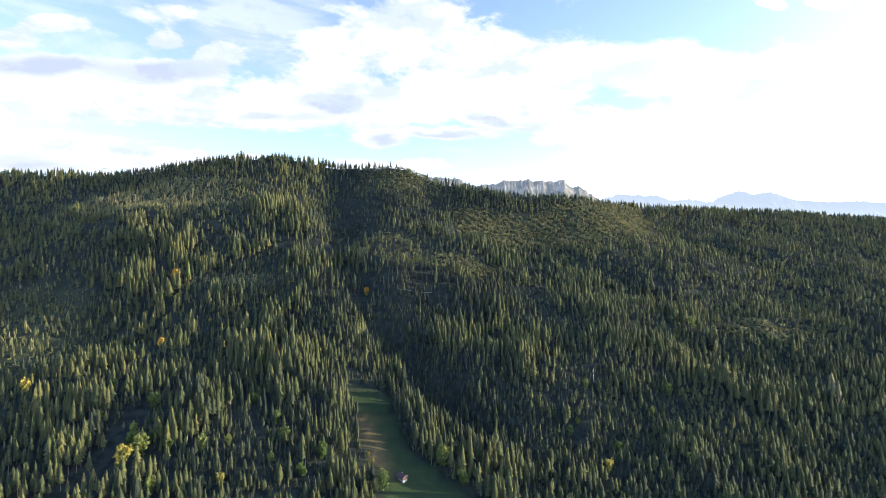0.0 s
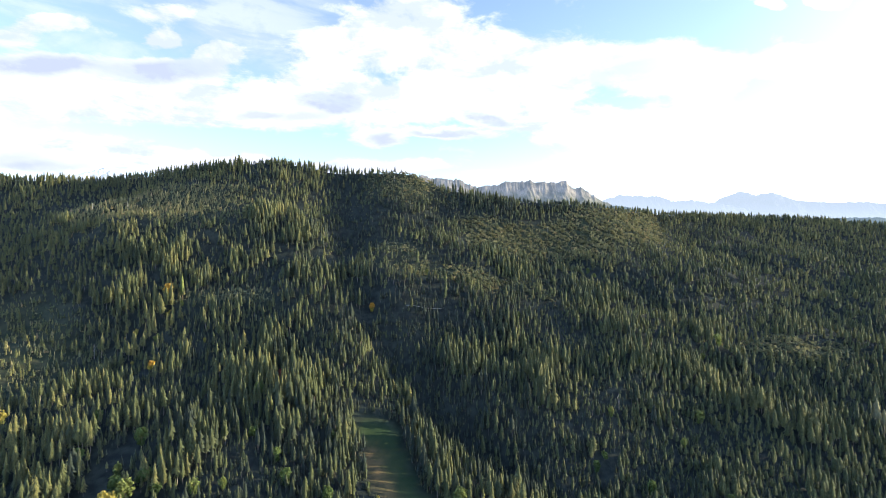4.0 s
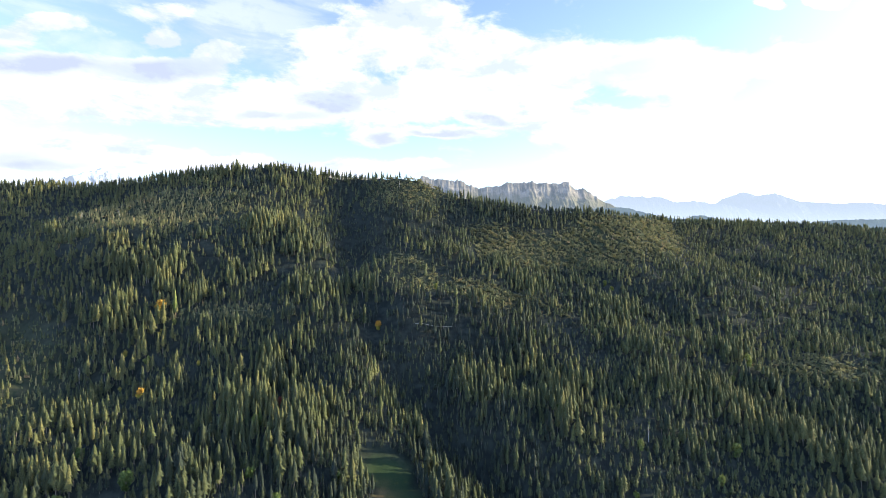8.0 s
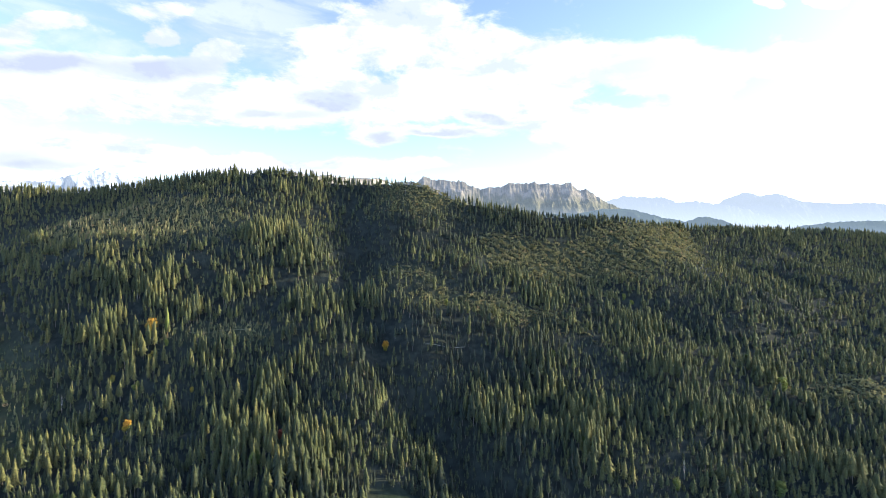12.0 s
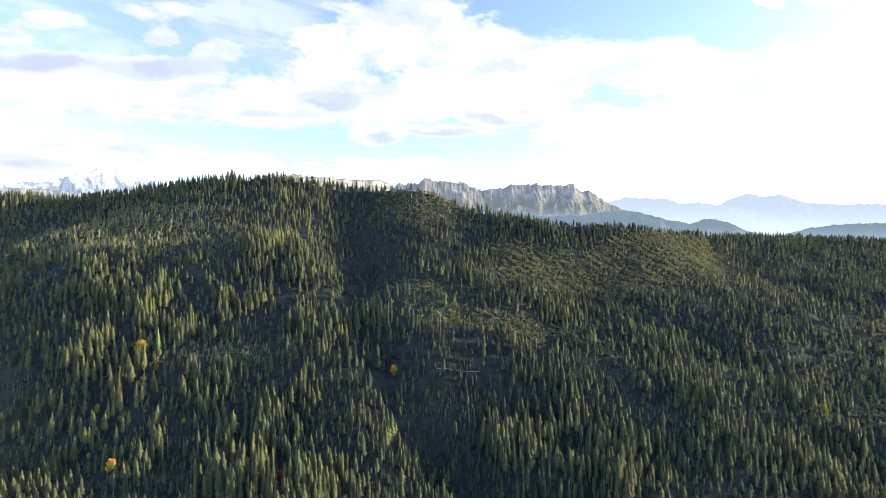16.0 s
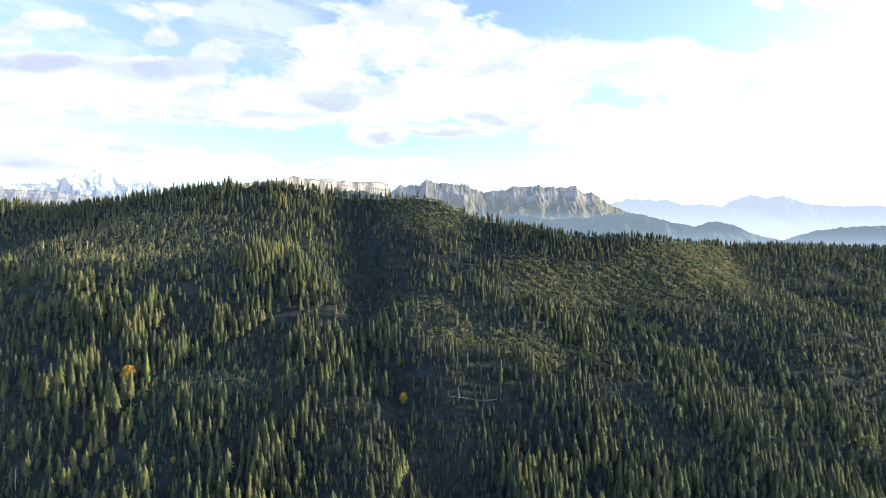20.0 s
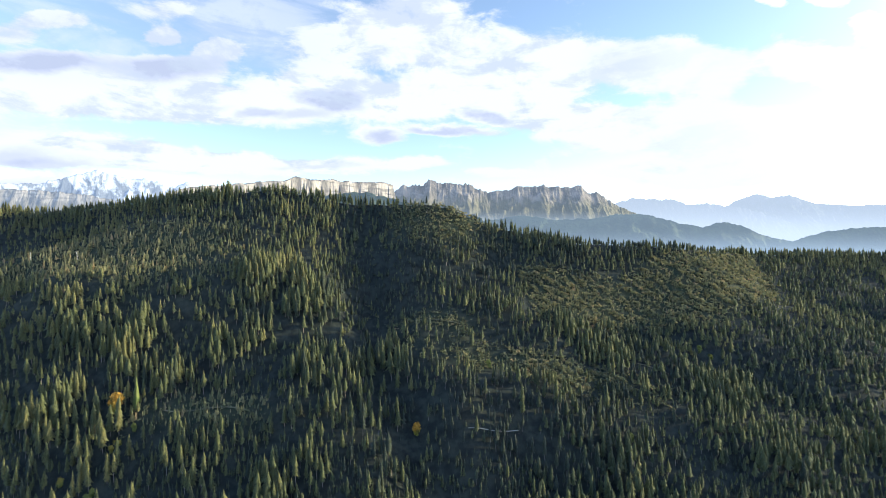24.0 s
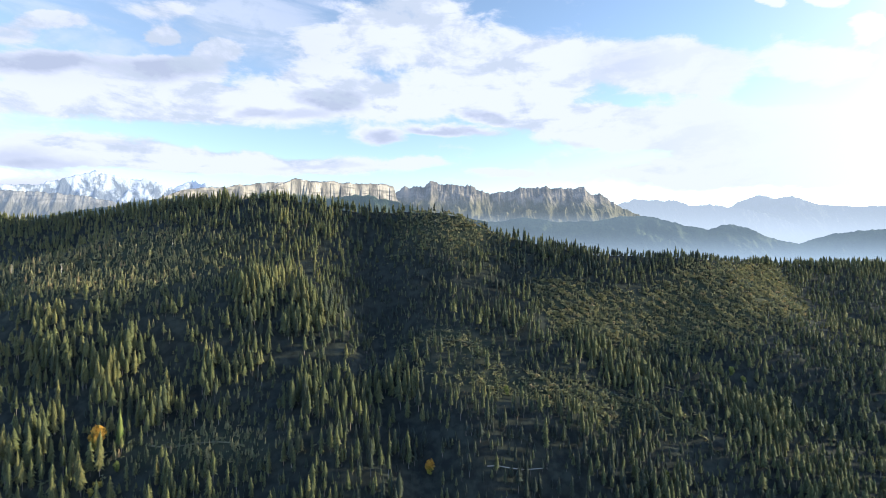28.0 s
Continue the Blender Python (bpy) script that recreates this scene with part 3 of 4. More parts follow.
# Stands of tall old spruces, and dark gaps in the wood: across, ahead, half width, half depth.
WEST_GROUPS = [
    (-469, 638, 23, 20), (-430, 630, 13, 29), (-344, 566, 20, 10), (-322, 510, 17, 10), (-311, 505, 20, 15), (-299, 565, 16, 20),
    (-280, 481, 13, 23), (-267, 331, 13, 11), (-256, 537, 6, 20), (-243, 342, 14, 16), (-233, 568, 16, 13), (-227, 303, 18, 18),
    (-226, 623, 17, 40), (-222, 369, 22, 11), (-186, 302, 9, 20), (-183, 615, 23, 21), (-168, 342, 14, 24), (-165, 550, 9, 16),
    (-164, 407, 17, 29), (-161, 462, 26, 17), (-118, 401, 14, 35), (-108, 569, 17, 23), (-80, 370, 7, 21),
]
EAST_GROUPS = [
    (8, 469, 16, 20), (28, 318, 16, 12), (28, 398, 9, 12), (51, 496, 15, 17), (62, 612, 20, 16), (69, 430, 13, 24),
    (82, 617, 10, 26), (86, 465, 28, 15), (101, 377, 15, 12), (150, 419, 9, 8), (161, 577, 25, 24), (163, 512, 16, 13),
    (173, 336, 10, 21), (186, 470, 29, 12), (218, 461, 18, 23), (231, 339, 10, 28), (250, 422, 13, 24), (255, 523, 14, 22),
    (275, 399, 26, 20),
]
WEST_GAPS = [
    (-532, 714, 38, 30), (-418, 513, 31, 8), (-347, 490, 23, 8), (-322, 590, 8, 11), (-298, 345, 9, 12), (-292, 586, 6, 15),
    (-274, 641, 17, 23), (-273, 569, 14, 8), (-250, 614, 7, 25), (-248, 452, 9, 34), (-209, 316, 11, 34), (-206, 414, 16, 16),
    (-190, 553, 10, 30), (-188, 328, 9, 16), (-169, 597, 6, 16), (-145, 697, 25, 10), (-123, 465, 13, 13), (-116, 323, 12, 16),
    (-109, 628, 8, 36), (-108, 651, 16, 54), (-84, 492, 8, 23),
]
EAST_GAPS = [
    (-51, 466, 16, 28), (-29, 490, 26, 16), (-19, 492, 17, 13), (-17, 429, 19, 12), (1, 573, 29, 13), (3, 589, 25, 9),
    (20, 412, 14, 9), (58, 393, 11, 17), (72, 350, 17, 22), (90, 536, 15, 12), (111, 398, 33, 8), (115, 425, 26, 11),
    (115, 504, 15, 16), (134, 491, 21, 12), (137, 355, 12, 22), (184, 394, 35, 13), (216, 361, 12, 23), (292, 745, 16, 42),
]


def patches(x, y, rows):
    """How far a place lies within one of the patches, with ragged edges."""
    x, y = x + 4 * waves(x, y, 22, 61), y + 4 * waves(x, y, 24, 62)
    return np.max([bump(x, y, px, py, 1.15 * a, 1.15 * b) for px, py, a, b in rows], axis=0)


rng = np.random.RandomState(11)
STEP = 4.5
cx, cy = np.meshgrid(np.arange(-860, 860, STEP), np.arange(232, 905, STEP), indexing="ij")
tx = (cx + rng.uniform(-0.48, 0.48, cx.shape) * STEP).ravel()
ty = (cy + rng.uniform(-0.48, 0.48, cy.shape) * STEP).ravel()
ex = rng.uniform(-760, 740, 900)
tx, ty = np.append(tx, ex), np.append(ty, crest(ex)[0] + rng.uniform(-18, 20, 900))
ridge_y, _ = crest(tx)
inside = (np.abs(tx + 10) < 0.97 * ty + 45) & (ty < ridge_y + 20)
tx, ty, ridge_y = tx[inside], ty[inside], ridge_y[inside]
open_ground, mown = clearing(tx, ty), pasture(tx, ty)
stand = np.interp(ty, (420, 600), (0.82, 0.66)) + 0.30 * waves(tx, ty, 46, 31) + 0.36 * waves(tx, ty, 19, 32)
stand = np.where(ty > ridge_y - 16, np.maximum(stand, 0.55 + 0.3 * waves(tx, ty, 60, 38)), stand) + np.interp(tx, (0, 60), (0, 0.3))
spur = np.exp(-((tx - gully_x(ty) + 20) / 9) ** 2) * (ty < 490) * (ty > 290)
stand = np.maximum(stand, 1.3 * spur)
old, gap = patches(tx, ty, WEST_GROUPS + EAST_GROUPS), patches(tx, ty, WEST_GAPS + EAST_GAPS)
gap = np.where(ty > ridge_y - 30, 0, gap * (1 - old))
stand = np.maximum(np.maximum(stand, 0.4), np.maximum(1.15 * old, gap))
stand = stand * (1 - np.where(tx > 0, 0.92, np.where((tx < -300) & (ty < 560), 0.25, 0.95)) * open_ground) * (1 - 0.45 * np.exp(-((tx - gully_x(ty)) / 14) ** 2) * (ty > 480))
beside = np.max([pasture(tx + d, ty) for d in (-40, -28, -16, -8, 8, 16)] + [pasture(tx, ty - d) for d in (8, 18)], axis=0)
east = np.max([pasture(tx - d, ty) for d in (8, 16, 26)], axis=0)
stand = np.where((beside > 0.3) | (east > 0.3), np.maximum(stand, 1.0), stand)
lane = soft_box(tx + 2.5 * waves(tx, ty, 30, 63), -218, -201, 5) * soft_box(ty, 240, 350, 14)
stand = np.where(mown > 0.05, 0, stand) * (1 - 0.9 * lane)
for bx, by, bh, _ in BROADLEAF:
    stand = np.where((np.hypot(tx - bx, ty - by) < 4.5) | ((np.abs(tx - bx) < 5) & (ty < by) & (ty > by - 16)) | ((tx > bx) & (tx < bx + 1.3 * bh) & (np.abs(ty - by) < 4)), 0, stand)
keep = rng.uniform(size=len(tx)) < stand
tx, ty, ridge_y, open_ground, spur, east, old, gap = (q[keep] for q in (tx, ty, ridge_y, open_ground, spur, east, old, gap))
rim = ty > ridge_y - 26
tall = np.where(rim, 16.4 + 2.4 * waves(tx, ty, 110, 33) + 3.0 * waves(tx, ty, 34, 34), (13.2 + 1.8 * waves(tx, ty, 110, 33) + 2.8 * waves(tx, ty, 40, 34) + 8.5 * old) * (1 - 0.5 * gap)) + rng.normal(0, 1, len(tx)) * np.where(rim, 2.8, 2.4)
tall = tall * np.where(rim, 0.88, 1.0) * np.interp(ty, (240, 400, 480, 800), (0.88, 0.92, 0.97, 0.90)) * np.interp(tx, (20, 120), (1.0, 0.82)) * np.interp(ty, (500, 640), (1.0, 0.88)) * (1 - 0.45 * open_ground)
young = np.clip(0.26 + 0.40 * waves(tx, ty, 44, 37) - 0.4 * old + 0.3 * gap, 0.05, 0.85) * (ty < ridge_y - 40)
tall = tall * np.where(rng.uniform(size=len(tx)) < young, rng.uniform(0.4, 0.68, len(tx)), 1.0) * (1 + 0.34 * np.maximum(spur, 1.35 * (east > 0.3)))
tall = np.clip(tall * np.where(ty > ridge_y - 30, np.where(tx > 40, 0.88, 0.94), 1.0), 3.5, np.where(rim, 21, 30))
# Crowns paler where sun and haze brighten the slope, darker midway: put into tone.
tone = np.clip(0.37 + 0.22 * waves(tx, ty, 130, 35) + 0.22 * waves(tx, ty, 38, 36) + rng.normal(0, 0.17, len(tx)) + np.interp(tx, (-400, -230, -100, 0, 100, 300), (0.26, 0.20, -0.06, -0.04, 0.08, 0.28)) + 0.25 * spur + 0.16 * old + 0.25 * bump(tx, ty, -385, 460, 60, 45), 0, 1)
wide = rng.uniform(0.92, 1.25, len(tx)) * np.where(tall < 9, 1.2, 1.0) * np.interp(tx, (20, 120), (1.0, 1.2)) * np.where(rim, 1.15, 1.0)
turn = rng.uniform(0, 6.28, len(tx))
kinds = rng.randint(0, 8, len(tx)) + np.where(ty > 560, 8, 0)
kinds = np.where(ty > ridge_y - 34, 16 + kinds % 3, kinds)
place = np.stack([tx, ty, land(tx, ty) - 0.3], -1)

# The 300 spruces round the meadow are single trees; the rest of the wood is one mass.
order = np.argsort(np.hypot(tx + 60, (ty - 262) * 1.2))
single = np.zeros(len(tx), bool)
single[order[:300]] = True
mass = ~single
crowns = [spruce(40 + k, 11, 5, 0.12 + 0.09 * (k % 4), 0.125 + 0.014 * (k % 3)) for k in range(8)]
crowns += [spruce(70 + k, 7, 4, 0.14 + 0.08 * (k % 4), 0.155 + 0.014 * (k % 3)) for k in range(8)] + [spruce(30 + k, 9, 4, 0.12 + 0.08 * k, 0.15) for k in range(3)]
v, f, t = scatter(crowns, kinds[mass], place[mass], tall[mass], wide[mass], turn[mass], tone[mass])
ux, uy = rng.uniform(-420, 420, 15000), rng.uniform(236, 500, 15000)
shown = (np.abs(ux + 10) < 0.97 * uy + 45) & (pasture(ux, uy) < 0.02) & (clearing(ux, uy) < 0.5) & ((ux < -220) | (ux > -200) | (uy > 350)) & (patches(ux, uy, WEST_GROUPS + EAST_GROUPS) < 0.6)
ux, uy = ux[shown], uy[shown]
uv, uf, ut = scatter([spruce(150 + k, 4, 3, 0.04, 0.2) for k in range(3)], rng.randint(0, 3, len(ux)), np.stack([ux, uy, land(ux, uy) - 0.2], -1), rng.uniform(2.5, 6.5, len(ux)),
                     rng.uniform(0.9, 1.3, len(ux)), rng.uniform(0, 6.28, len(ux)), rng.uniform(0.1, 0.5, len(ux)))
v, f, t = np.concatenate([v, uv]), np.concatenate([f, uf + len(v)]), np.concatenate([t, ut])
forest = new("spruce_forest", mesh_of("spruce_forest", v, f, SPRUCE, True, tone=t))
tagged(forest, "dense spruce forest covering the steep mountainside in evening sun", "forest", kind="stuff")
v, f, t = scatter([stem(0.75, 0.0115)], 0 * kinds[mass], place[mass], tall[mass], np.ones(mass.sum()), turn[mass], tone[mass])
trunks = tagged(new("trunks", mesh_of("trunks", v, f, BARK)), kind="stuff")
trunks.parent = forest

near_crowns = [mesh_of("crown", *spruce(60 + k, 20, 9, 0.08 + 0.08 * (k % 4), 0.122 + 0.014 * (k % 3)), SPRUCE_NEAR, True) for k in range(8)]
near_stem = mesh_of("trunk", *stem(0.85, 0.012), BARK)
for i in order[:300]:
    tree = new("spruce_tree", None)
    tree.matrix_basis = Matrix.LocRotScale(place[i], Euler((0, 0, turn[i])), (tall[i] * wide[i], tall[i] * wide[i], tall[i]))
    tagged(tree, "tall dark green spruce tree on the slope" if tone[i] < 0.6 else "olive green sunlit spruce tree on the slope", "tree", "spruces round the meadow")
    for name, me in (("trunk", near_stem), ("crown", near_crowns[kinds[i] % 8])):
        new(name, me).parent = tree

# Young spruces and scrub in the cut-over ground.
sx = rng.uniform(-520, 420, 300000)
sy = rng.uniform(380, 830, 300000)
windrow = np.where(sx > 0, 0.56 + 0.44 * np.sin((0.45 * sx + 0.89 * sy) / 9 * 6.283 + 2.0 * waves(sx, sy, 60, 43)), 1.0)
thick = clearing(sx, sy) * (0.6 + 0.4 * waves(sx, sy, 18, 41)) * windrow
ok = (rng.uniform(size=len(sx)) < np.where(sx > 0, 1.7, 0.45) * thick) & (sy < crest(sx)[0] + 6) & ~((sx < -300) & (sy < 560) & (rng.uniform(size=len(sx)) < 0.75))
sx, sy = sx[ok], sy[ok]
small = np.clip(rng.gamma(4.0, 0.75, len(sx)), 1.0, 6.0)
leafy = ~((sx < -150) & (rng.uniform(size=len(sx)) < 0.8))
small = np.where(leafy, np.minimum(small, 3.8), small * 1.15)


def bush(seed):
    """A rounded shrub of leaf clumps one unit high."""
    rng = np.random.RandomState(seed)
    verts, tris = [], []
    for _ in range(8):
        d = rng.normal(size=3)
        d /= np.linalg.norm(d)
        c = np.array((0.38 * d[0], 0.38 * d[1], 0.5 + 0.42 * abs(d[2]) * rng.uniform(-0.6, 1)))
        n = len(verts)
        for _ in range(4):
            verts.append(c + rng.normal(0, 0.17, 3) * (1, 1, 0.8))
        tris += [(n, n + 1, n + 2), (n + 1, n + 2, n + 3)]
    return np.array(verts), np.array(tris)


sprigs = [spruce(80 + k, 5, 4, 0.05, 0.2) for k in range(3)] + [bush(90 + k) for k in range(5)]
v, f, t = scatter(sprigs, np.where(leafy, rng.randint(1, 8, len(sx)), rng.randint(0, 3, len(sx))), np.stack([sx, sy, land(sx, sy) - 0.1], -1), small, rng.uniform(0.8, 1.5, len(sx)),
                  rng.uniform(0, 6.28, len(sx)), np.clip(rng.normal(0.4, 0.25, len(sx)), 0, 1))
tagged(new("sapling_scrub", mesh_of("sapling_scrub", v, f, SCRUB, tone=t)), "young spruces and scrub on cut-over clearings", "scrub", kind="stuff")


# ---------------------------------------------------------------- broadleaf trees
def leaf_crown(seed, clumps=190):
    """Leaf clumps set through an uneven egg-shaped crown one unit high."""
    rng = np.random.RandomState(seed)
    verts, tris = [], []
    lobes = [(rng.uniform(-0.16, 0.16), rng.uniform(-0.16, 0.16), rng.uniform(0.22, 0.8), rng.uniform(0.13, 0.2)) for _ in range(11)]
    for _ in range(clumps):
        lx, ly, lz, lr = lobes[rng.randint(11)]
        d = rng.normal(size=3)
        d /= np.linalg.norm(d)
        c = np.array((lx, ly, lz)) + d * lr * rng.uniform(0.6, 1.05) * (1, 1, 0.9)
        for _ in range(3):
            n = len(verts)
            for _ in range(4):
                verts.append(c + rng.normal(0, 0.040, 3))
            tris += [(n, n + 1, n + 2), (n + 1, n + 2, n + 3)]
    return np.array(verts), np.array(tris)


def limbed_trunk(seed):
    rng = np.random.RandomState(seed)
    v, f = stem(0.7, 0.02)
    vs, fs = [v], [f]
    for k in range(6):
        a, z, r = rng.uniform(0, 6.28), rng.uniform(0.3, 0.55), rng.uniform(0.14, 0.24)
        bv, bf = stem(1.0, 0.03)
        side = np.array((math.cos(a), math.sin(a), 0.9)) * r
        bv = np.stack([bv[:, 0] * 0.3 + side[0] * bv[:, 2], bv[:, 1] * 0.3 + side[1] * bv[:, 2], z + side[2] * bv[:, 2]], -1)
        fs.append(bf + sum(len(q) for q in vs))
        vs.append(bv)
    return np.concatenate(vs), np.concatenate(fs)


leaf_shapes = [leaf_crown(100 + k) for k in range(4)]
limb_mesh = [mesh_of("trunk", *limbed_trunk(120 + k), BARK) for k in range(3)]
leaf_mesh = {(c, k): mesh_of("crown", *leaf_shapes[k], m) for c, m in LEAVES.items() for k in range(4)}
WORDS = {"orange": "maple in orange and green autumn leaf", "yellow": "broadleaf tree turned yellow in autumn", "red": "small rowan turned rusty red",
         "lime": "yellow-green broadleaf tree among spruces", "green": "green broadleaf tree at the wood's edge"}
for _ in range(16):
    x, y = rng.uniform(-300, -50), rng.uniform(270, 400)
    if pasture(x, y) < 0.02:
        BROADLEAF.append((x, y, rng.uniform(9, 15), ("green", "green", "lime")[rng.randint(3)]))
for _ in range(12):
    BROADLEAF.append((rng.uniform(40, 300), rng.uniform(330, 560), rng.uniform(8, 13), ("green", "lime")[rng.randint(2)]))
for n, (x, y, h, c) in enumerate(BROADLEAF):
    tree = new("broadleaf_tree", None)
    tree.matrix_basis = Matrix.LocRotScale((x, y, float(land(x, y)) - 0.2), Euler((0, 0, n * 1.7)), (0.85 * h, 0.85 * h, h))
    tagged(tree, WORDS[c], "tree", "broadleaf trees")
    new("trunk", limb_mesh[n % 3]).parent = tree
    new("crown", leaf_mesh[c, n % 4]).parent = tree


# Single spruces that stand out: two with long bare trunks over the young wood, one beside the orange maple.
PALE_NEEDLES = leaf_paint("pale_needles", (0.23, 0.20, 0.09), (0.15, 0.14, 0.07))
LONE = [(322, 408, 30, 0.52, "tall pale spruce with a long bare trunk above the young wood"), (327, 407, 23, 0.52, "thin pale spruce with a bare trunk beside a taller one"),
        (-269, 520, 23, 0.08, "tall olive green spruce beside an orange maple")]
for x, y, h, bare, label in LONE:
    lone = new("spruce_tree", None)
    lone.matrix_basis = Matrix.LocRotScale((x, y, float(land(x, y)) - 0.3), Euler((0, 0, 0.7 * h)), (h, h, h))
    tagged(lone, label, "tree")
    new("trunk", near_stem).parent = lone
    new("crown", mesh_of("crown", *spruce(160 + h, 14, 8, bare, 0.115), PALE_NEEDLES if bare > 0.3 else LEAVES["lime"], True)).parent = lone


# ---------------------------------------------------------------- chalet on the meadow
def paint(name, a, b, scale=1.5, rough=0.8):
    return material(name, two_tone(a, b, scale, depth=0.01), rough, 0.3)


TIMBER = paint("dark_timber", (0.10, 0.055, 0.035), (0.16, 0.09, 0.055))
PLASTER = paint("white_plaster", (0.22, 0.215, 0.21), (0.29, 0.28, 0.27))
SHINGLE = paint("roof_shingles", (0.06, 0.034, 0.03), (0.10, 0.058, 0.05))
TRIM = paint("white_board", (0.26, 0.25, 0.24), (0.33, 0.32, 0.31))
GLASS = material("window_glass", two_tone((0.03, 0.035, 0.04), (0.04, 0.045, 0.05), 1.0), 0.08, 0.6)

hx, hy = -25.5, 308.0
chalet = new("chalet", None)
chalet.matrix_basis = pose(hx, hy, float(land(hx, hy)) - 0.1, 0, 0, 50) @ Matrix.Scale(0.58, 4)
tagged(chalet, "small dark timber chalet with white base on the meadow", "house")
part("base_wall", box(-3.4, -4.2, -1.2, 3.4, 4.2, 2.1, 0.04), PLASTER, chalet, "white plastered base wall")
bm = bmesh.new()
ring = [(-3.6, 2.1), (3.6, 2.1), (3.6, 4.3), (0, 6.6), (-3.6, 4.3)]
front = [bm.verts.new((x, -4.4, z)) for x, z in ring]
rear = [bm.verts.new((x, 4.4, z)) for x, z in ring]
bm.faces.new(front)
bm.faces.new(rear[::-1])
for i in range(5):
    bm.faces.new((front[i], rear[i], rear[(i + 1) % 5], front[(i + 1) % 5]))
bmesh.ops.recalc_face_normals(bm, faces=bm.faces[:])
upper = part("upper_wall", bm, TIMBER, chalet, "dark brown timber wall")
for side in (-1, 1):
    roof = box(-0.12, -5.4, -0.10, 5.1, 5.4, 0.10, 0.02)
    bmesh.ops.transform(roof, matrix=Matrix.Translation((0, 0, 6.75)) @ Matrix.Rotation(radians(32.5), 4, "Y"), verts=roof.verts[:])
    if side < 0:
        bmesh.ops.scale(roof, vec=(-1, 1, 1), verts=roof.verts[:])
        bmesh.ops.reverse_faces(roof, faces=roof.faces[:])
    slope = part("roof", roof, SHINGLE, chalet, "reddish brown shingle roof slope")
    for end in (-1, 1):
        barge = box(-0.1, end * 5.43 - 0.05, -0.16, 5.1, end * 5.43 + 0.05, 0.16)
        bmesh.ops.transform(barge, matrix=Matrix.Translation((0, 0, 6.75)) @ Matrix.Rotation(radians(32.5), 4, "Y"), verts=barge.verts[:])
        if side < 0:
            bmesh.ops.scale(barge, vec=(-1, 1, 1), verts=barge.verts[:])
            bmesh.ops.reverse_faces(barge, faces=barge.faces[:])
        part("barge_board", barge, TRIM, slope, "white barge board")
chimney = part("chimney", box(1.0, 1.2, 5.2, 1.8, 2.0, 7.6, 0.03), PLASTER, chalet)
part("cap", box(0.9, 1.1, 7.6, 1.9, 2.1, 7.75, 0.02), SHINGLE, chimney)
for x, z in ((-1.8, 2.9), (1.8, 2.9), (0.0, 4.7)):
    win = part("window", box(x - 0.5, -4.5, z - 0.1, x + 0.5, -4.4, z + 1.1, 0.02), TRIM, chalet)
    for dx in (-0.22, 0.22):
        part("pane", box(x + dx - 0.18, -4.54, z, x + dx + 0.18, -4.5, z + 1.0), GLASS, win)
for y, z in ((-2.4, 2.9), (0.0, 2.9), (2.4, 2.9)):
    win = part("window", box(3.6, y - 0.5, z - 0.1, 3.7, y + 0.5, z + 1.0, 0.02), TRIM, chalet)
    for dy in (-0.22, 0.22):
        part("pane", box(3.7, y + dy - 0.18, z, 3.74, y + dy + 0.18, z + 0.9), GLASS, win)
door = part("door", box(-0.55, -4.3, 0.0, 0.55, -4.2, 2.0, 0.02), TIMBER, chalet)
part("handle", box(0.36, -4.36, 0.95, 0.42, -4.3, 1.05), TRIM, door)
balcony = part("balcony", box(-3.5, -5.5, 2.1, 3.5, -4.4, 2.28, 0.02), TIMBER, chalet)
part("rail", box(-3.5, -5.5, 3.1, 3.5, -5.4, 3.22), TIMBER, balcony)
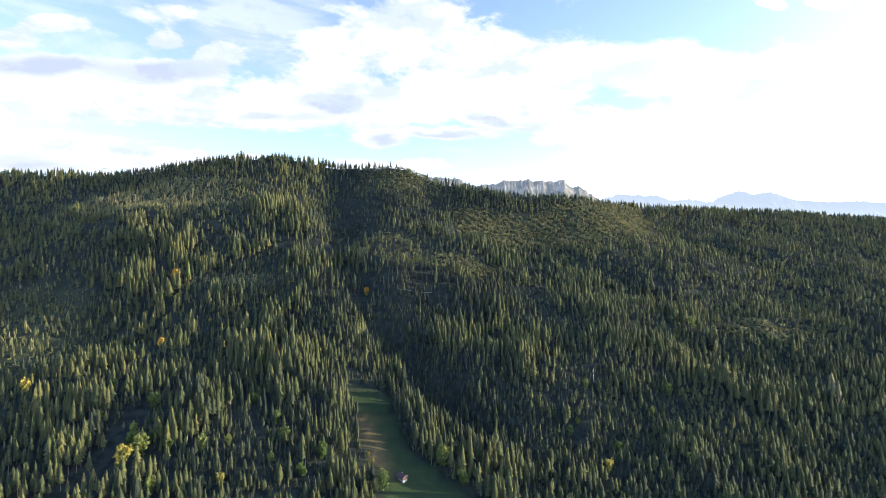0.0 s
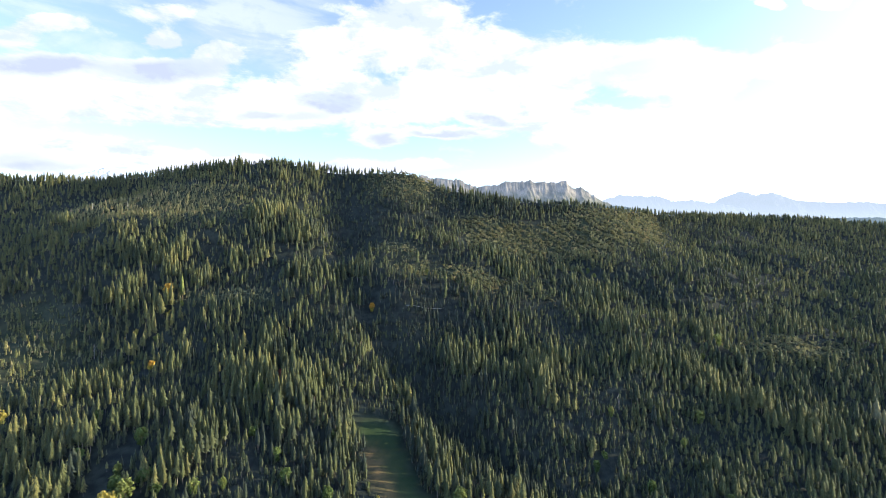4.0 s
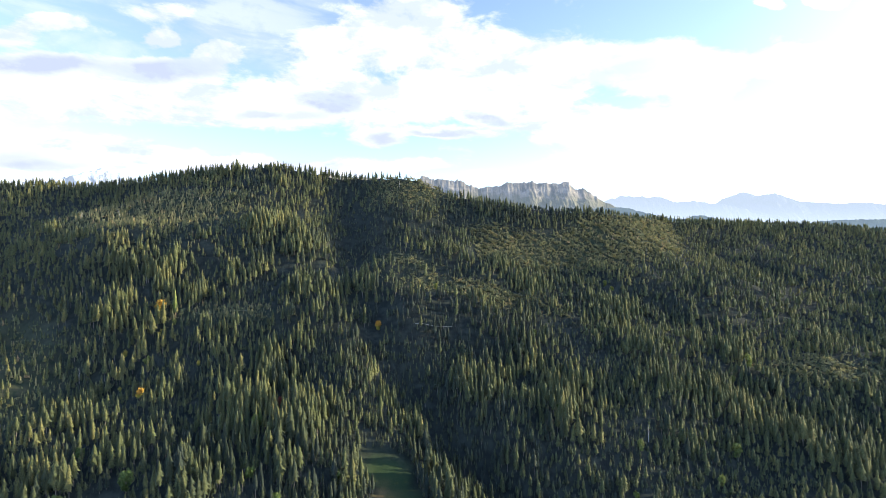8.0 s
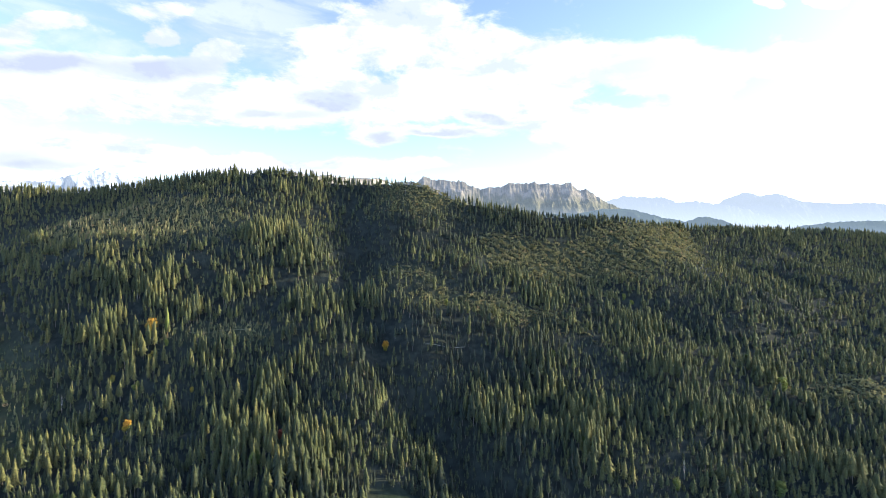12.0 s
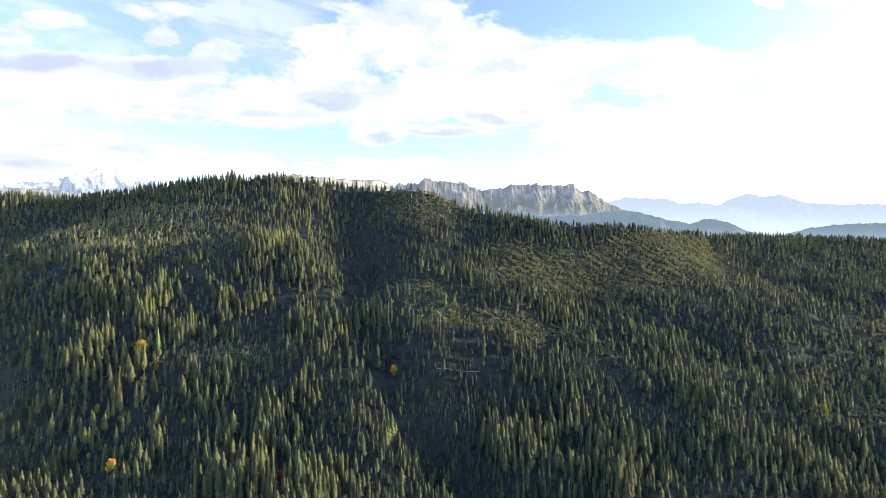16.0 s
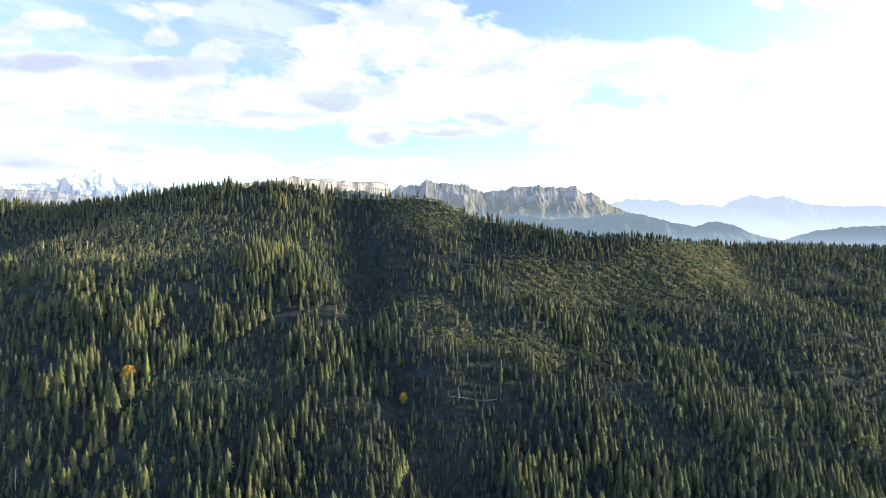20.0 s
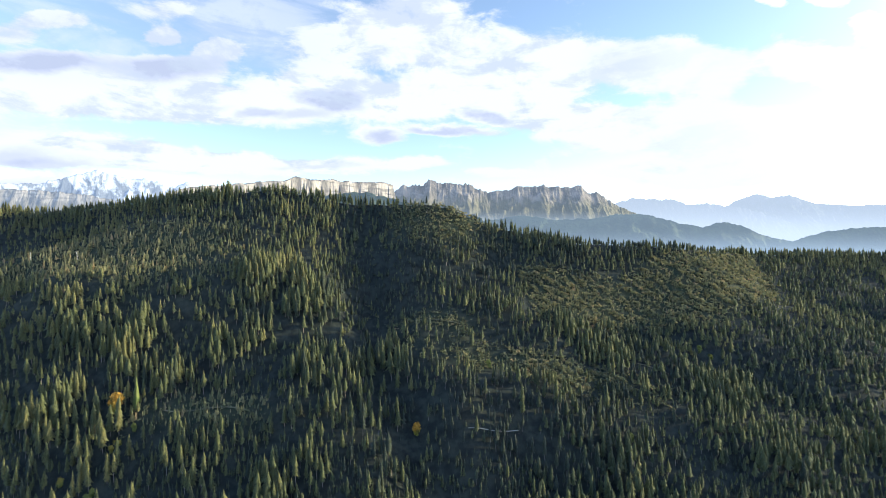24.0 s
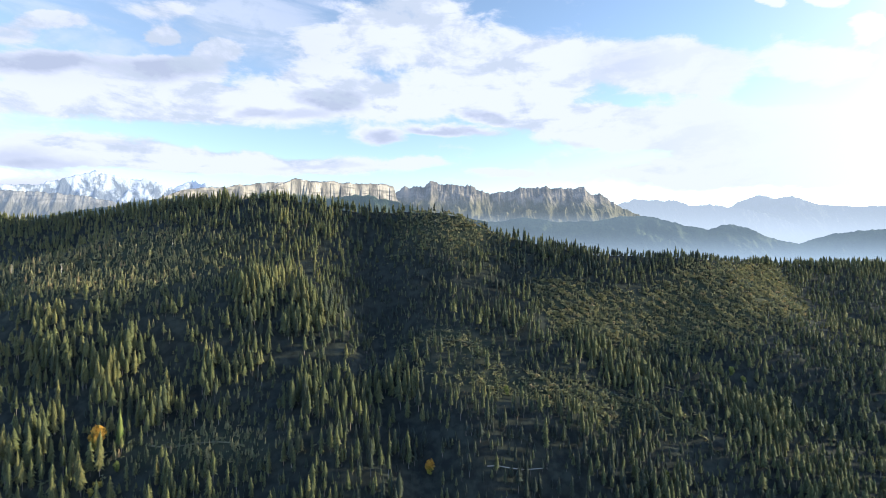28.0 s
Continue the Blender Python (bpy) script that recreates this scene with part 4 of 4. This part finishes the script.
for k in range(15):
    part("baluster", box(-3.4 + k * 0.48, -5.48, 2.28, -3.3 + k * 0.48, -5.42, 3.1), TIMBER, balcony)


# ---------------------------------------------------------------- forest tracks, snags and felled trunks
DIRT = material("track_dirt", two_tone((0.10, 0.09, 0.06), (0.15, 0.14, 0.08), 0.4, depth=0.05, c=(0.06, 0.075, 0.03)), 0.95, 0.1)


def track(name, label, knots, width, seed, mat=DIRT):
    kx, ky = np.array(knots, float).T
    along = np.linspace(0, 1, 60)
    at = np.linspace(0, 1, len(kx))
    px, py = np.interp(along, at, kx), np.interp(along, at, ky)
    half = width / 2 * (1 + 0.25 * waves(px, py, 15, seed))
    rows = []
    for x, y, h in zip(px, py, half):
        for k in (-1, -0.4, 0.4, 1):
            rows.append((x, y + k * h, float(land(x, y)) + (0.5 if abs(k) < 1 else 0.1)))
    return tagged(new(name, mesh_of(name, rows, grid_faces(60, 4), mat, True)), label, "road", kind="structure")


track("forest_track", "pale gravel forest track cut across the slope", [(-46, 511), (-30, 513), (-12, 516)], 0.8, 51, GRAVEL)
track("forest_track", "dirt forest track under the clearing", [(54, 604), (90, 605), (121, 588)], 2.0, 53)
track("forest_track", "grassy forest track through the young wood", [(-250, 520), (-222, 521), (-194, 519)], 1.8, 55)
track("forest_track", "grassy track along the slope", [(-86, 613), (-64, 610), (-43, 606)], 2.0, 57)

snag_mesh = mesh_of("trunk", *limbed_trunk(140), DEADWOOD)
SNAGS = [(-314, 460, 15), (-217, 480, 12), (-413, 661, 13), (-461, 665, 12), (128, 418, 14), (-85, 304, 9), (-330, 690, 11), (-80, 745, 10),
         (60, 700, 9), (130, 690, 9), (200, 700, 9), (240, 690, 8)]
for n, (x, y, h) in enumerate(SNAGS):
    snag = new("dead_tree", snag_mesh)
    snag.matrix_basis = Matrix.LocRotScale((x, y, float(land(x, y)) - 0.2), Euler((0, 0, n * 2.1)), (h * 0.7, h * 0.7, h * 1.35))
    tagged(snag, "bare grey dead tree standing on the slope", "tree", "dead trees")
